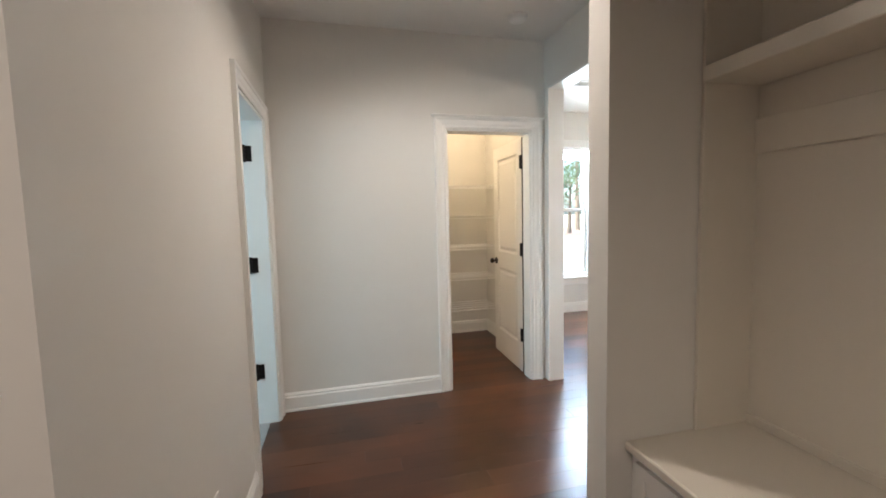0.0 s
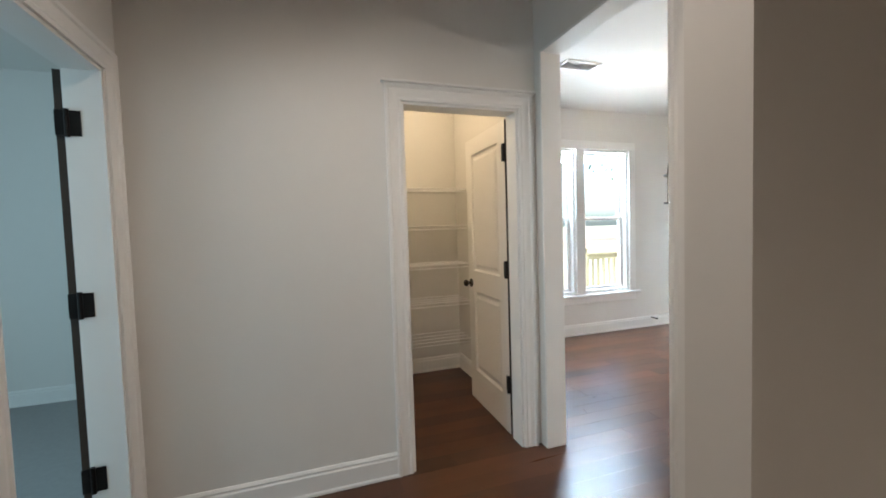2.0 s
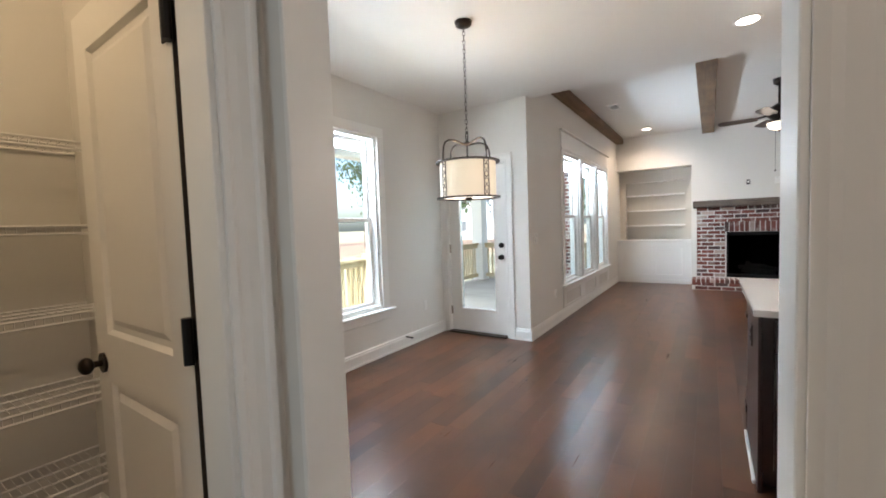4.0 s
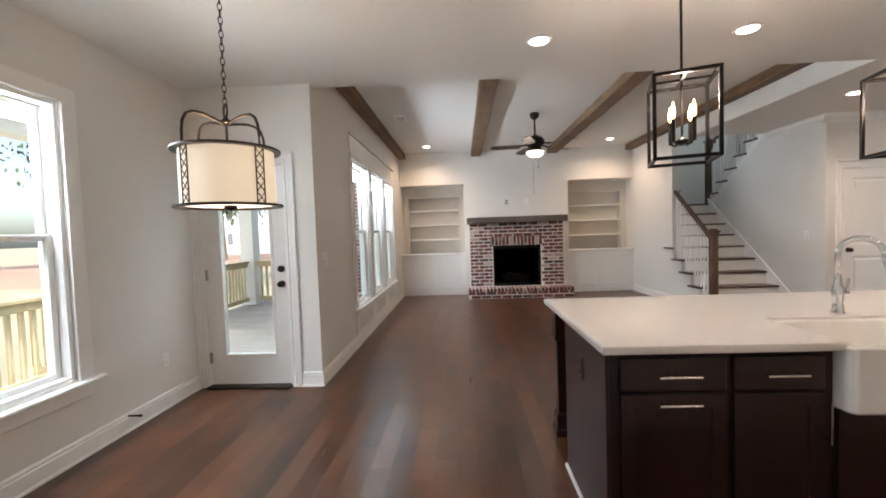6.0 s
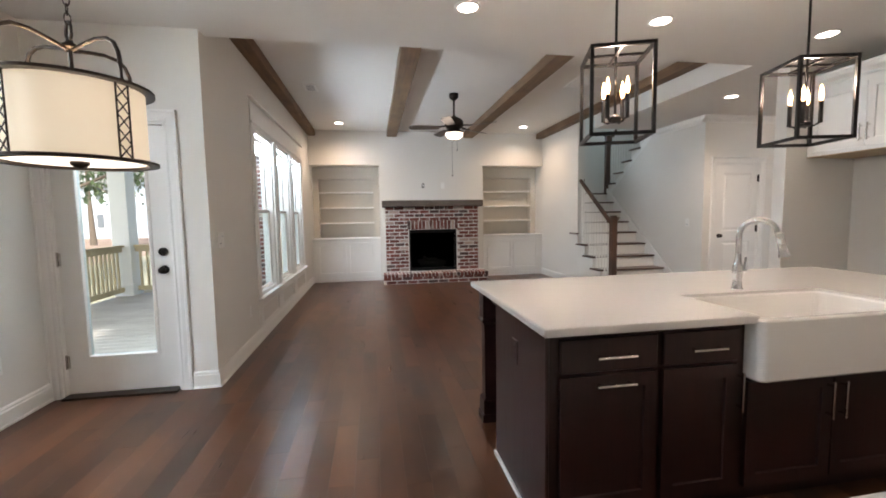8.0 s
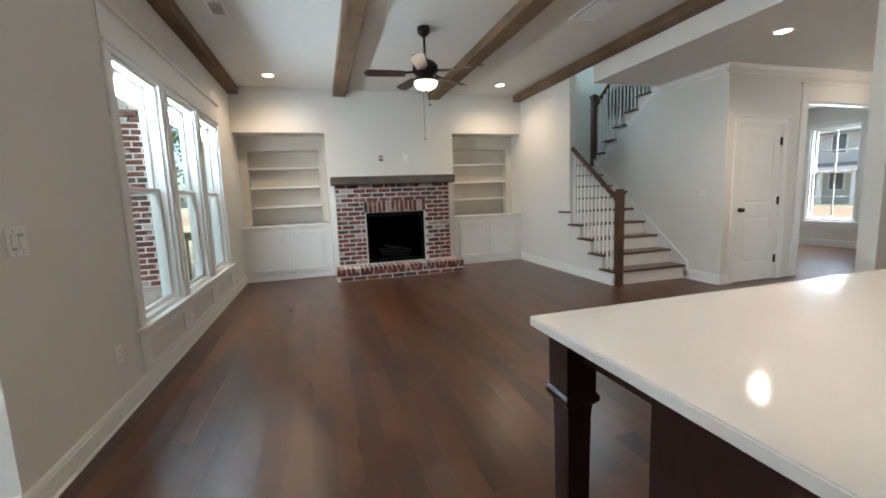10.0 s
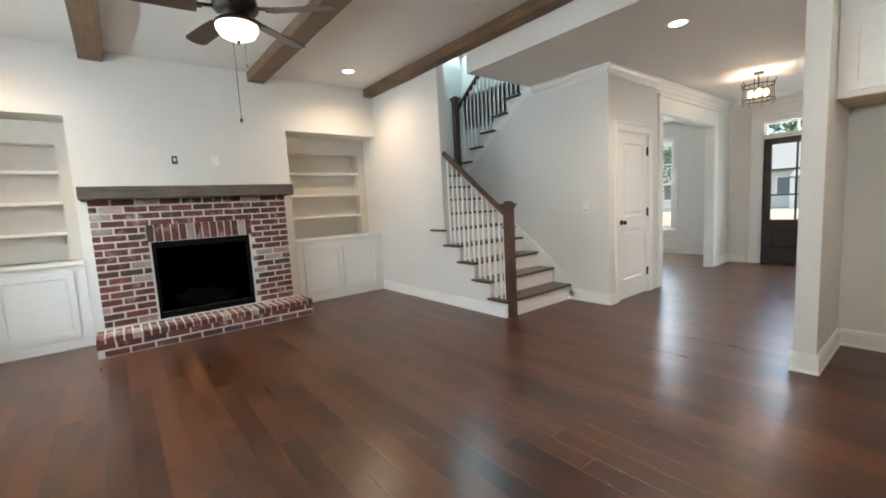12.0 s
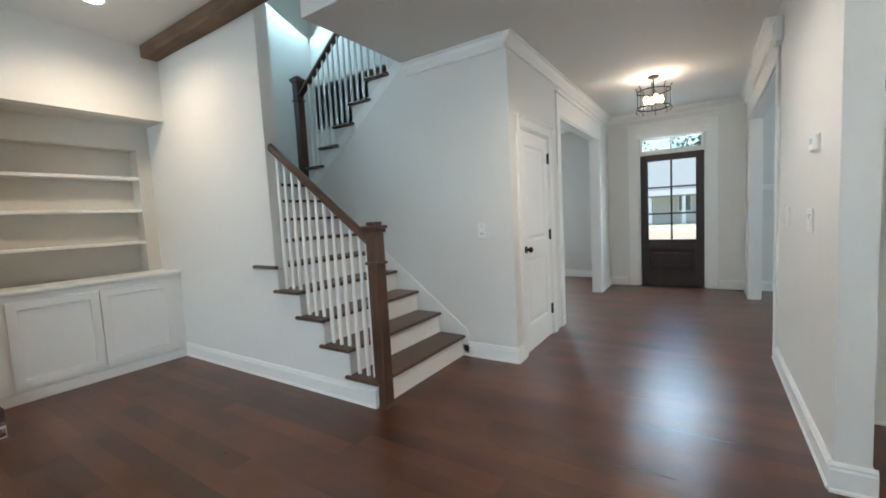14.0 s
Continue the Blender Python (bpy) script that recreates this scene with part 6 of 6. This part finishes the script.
def tree(x, y, h, seed, label, kind="broad"):
    """A trunk with limbs and a crown of many small leaf clumps with gaps."""
    rnd = random.Random(seed)
    t = thing("tree", (x, y, -0.45), label, "tree")
    bm = bmesh.new()
    rod((0, 0, 0), (0.1, 0, h * 0.45), 0.16 + h * 0.008, 8, bm, 0.12)
    rod((0.1, 0, h * 0.45), (0.0, 0.1, h * 0.9), 0.12, 7, bm, 0.03)
    tips = []
    for i in range(11):
        z = h * (0.3 + 0.055 * i)
        t2 = rnd.uniform(0, 6.28)
        L = h * (0.34 - 0.018 * i) * rnd.uniform(0.8, 1.15)
        e = Vector((L * math.cos(t2), L * math.sin(t2), z + L * 0.45))
        rod((0.05, 0, z), e, 0.05, 5, bm, 0.015)
        tips += [Vector((0.05, 0, z)).lerp(e, f) for f in (0.5, 0.75, 1.0)]
    part("trunk", bm, BARK, t)
    verts, faces = [], []
    for i in range(1500):
        c = rnd.choice(tips) + Vector((rnd.gauss(0, 1), rnd.gauss(0, 1), rnd.gauss(0, 0.8))) * h * 0.075
        s = rnd.uniform(0.07, 0.17) * (h / 8)
        q = Euler((rnd.uniform(0, 6), rnd.uniform(0, 6), rnd.uniform(0, 6))).to_matrix()
        k = len(verts)
        verts += [tuple(c + q @ Vector(v) * s) for v in ((-1, 0, 0), (0, -0.55, 0.15), (1, 0, 0), (0, 0.55, 0.15))]
        faces.append((k, k + 1, k + 2, k + 3))
    me = bpy.data.meshes.new("crown")
    me.from_pydata(verts, [], faces)
    me.materials.append(LEAF)
    c = new("crown", me)
    c.parent = t
    return t


t1 = tree(14.5, 10.5, 7.5, 1, "leafy green tree beyond the porch")
t2 = tree(30, 30, 11, 2, "tall dark green tree at the plot's edge")
for i, (x, y, s, which) in enumerate(((15.0, 6.8, 0.8, 0), (31, 18.6, 0.85, 1), (36, 23, 0.9, 1), (24, 38, 1.2, 1), (9, 34, 1.2, 1), (3, 38, 1.1, 1), (-6, 36, 1.3, 1), (20, 33, 0.9, 0), (44, 40, 1.3, 1), (55, 16, 1.2, 1),
                                      (-6, -58, 1.4, 1), (4, -62, 1.5, 1), (15, -60, 1.4, 1), (25, -58, 1.5, 1), (36, -56, 1.4, 1), (46, -54, 1.4, 1), (19, -34, 0.8, 0), (-14, -50, 1.2, 1), (13, 30, 0.9, 1))):
    copy_thing((t1, t2)[which], pose(x, y, -0.45, 0, 0, 40 * i) @ Matrix.Scale(s, 4))

# ---- plank floor ----
rf = random.Random(11)
PW = 0.127


def plank_verts(x0, x1, y0, y1):
    e, z = 0.0004, 0.0
    return ([(x0, y0, -0.0006), (x1, y0, -0.0006), (x1, y1, -0.0006), (x0, y1, -0.0006), (x0 + e, y0 + e, z), (x1 - e, y0 + e, z), (x1 - e, y1 - e, z), (x0 + e, y1 - e, z)],
            [(4, 5, 6, 7), (0, 1, 5, 4), (1, 2, 6, 5), (2, 3, 7, 6), (3, 0, 4, 7)])


lengths = (0.6, 0.9, 1.2, 1.5, 1.8)
shared = {}
for L in lengths:
    me = bpy.data.meshes.new("plank")
    vs, fs = plank_verts(0, L - 0.0004, 0, PW - 0.0002)
    me.from_pydata(vs, [], fs)
    me.materials.append(FLOOR)
    shared[L] = me
verts, faces, singles = [], [], 0
row = 0
y = -7.25
while y < 4.80:
    x = -2.3 - rf.uniform(0, 1.5)
    end = 11.05 if y + PW < 3.72 else 5.34
    start = -2.25 if y > -2.3 else 1.5
    while x < end:
        L = rf.choice(lengths)
        near = 2.6 < x < 8.6 and -0.6 < y < 3.6
        if near and singles < 300:
            ob = new("plank", shared[L])
            ob.parent, ob.location = floor, (x, y, 0)
            singles += 1
        elif x + L > start + 0.01:
            k = len(verts)
            vs, fs = plank_verts(max(x, start), min(x + L - 0.0004, end), y, y + PW - 0.0002)
            verts += vs
            faces += [tuple(i + k for i in f) for f in fs]
        x += L
    y += PW
me = bpy.data.meshes.new("planks")
me.from_pydata(verts, [], faces)
me.materials.append(FLOORX)
rest = new("planks", me)
rest.parent = floor
rest["kind"] = "stuff"
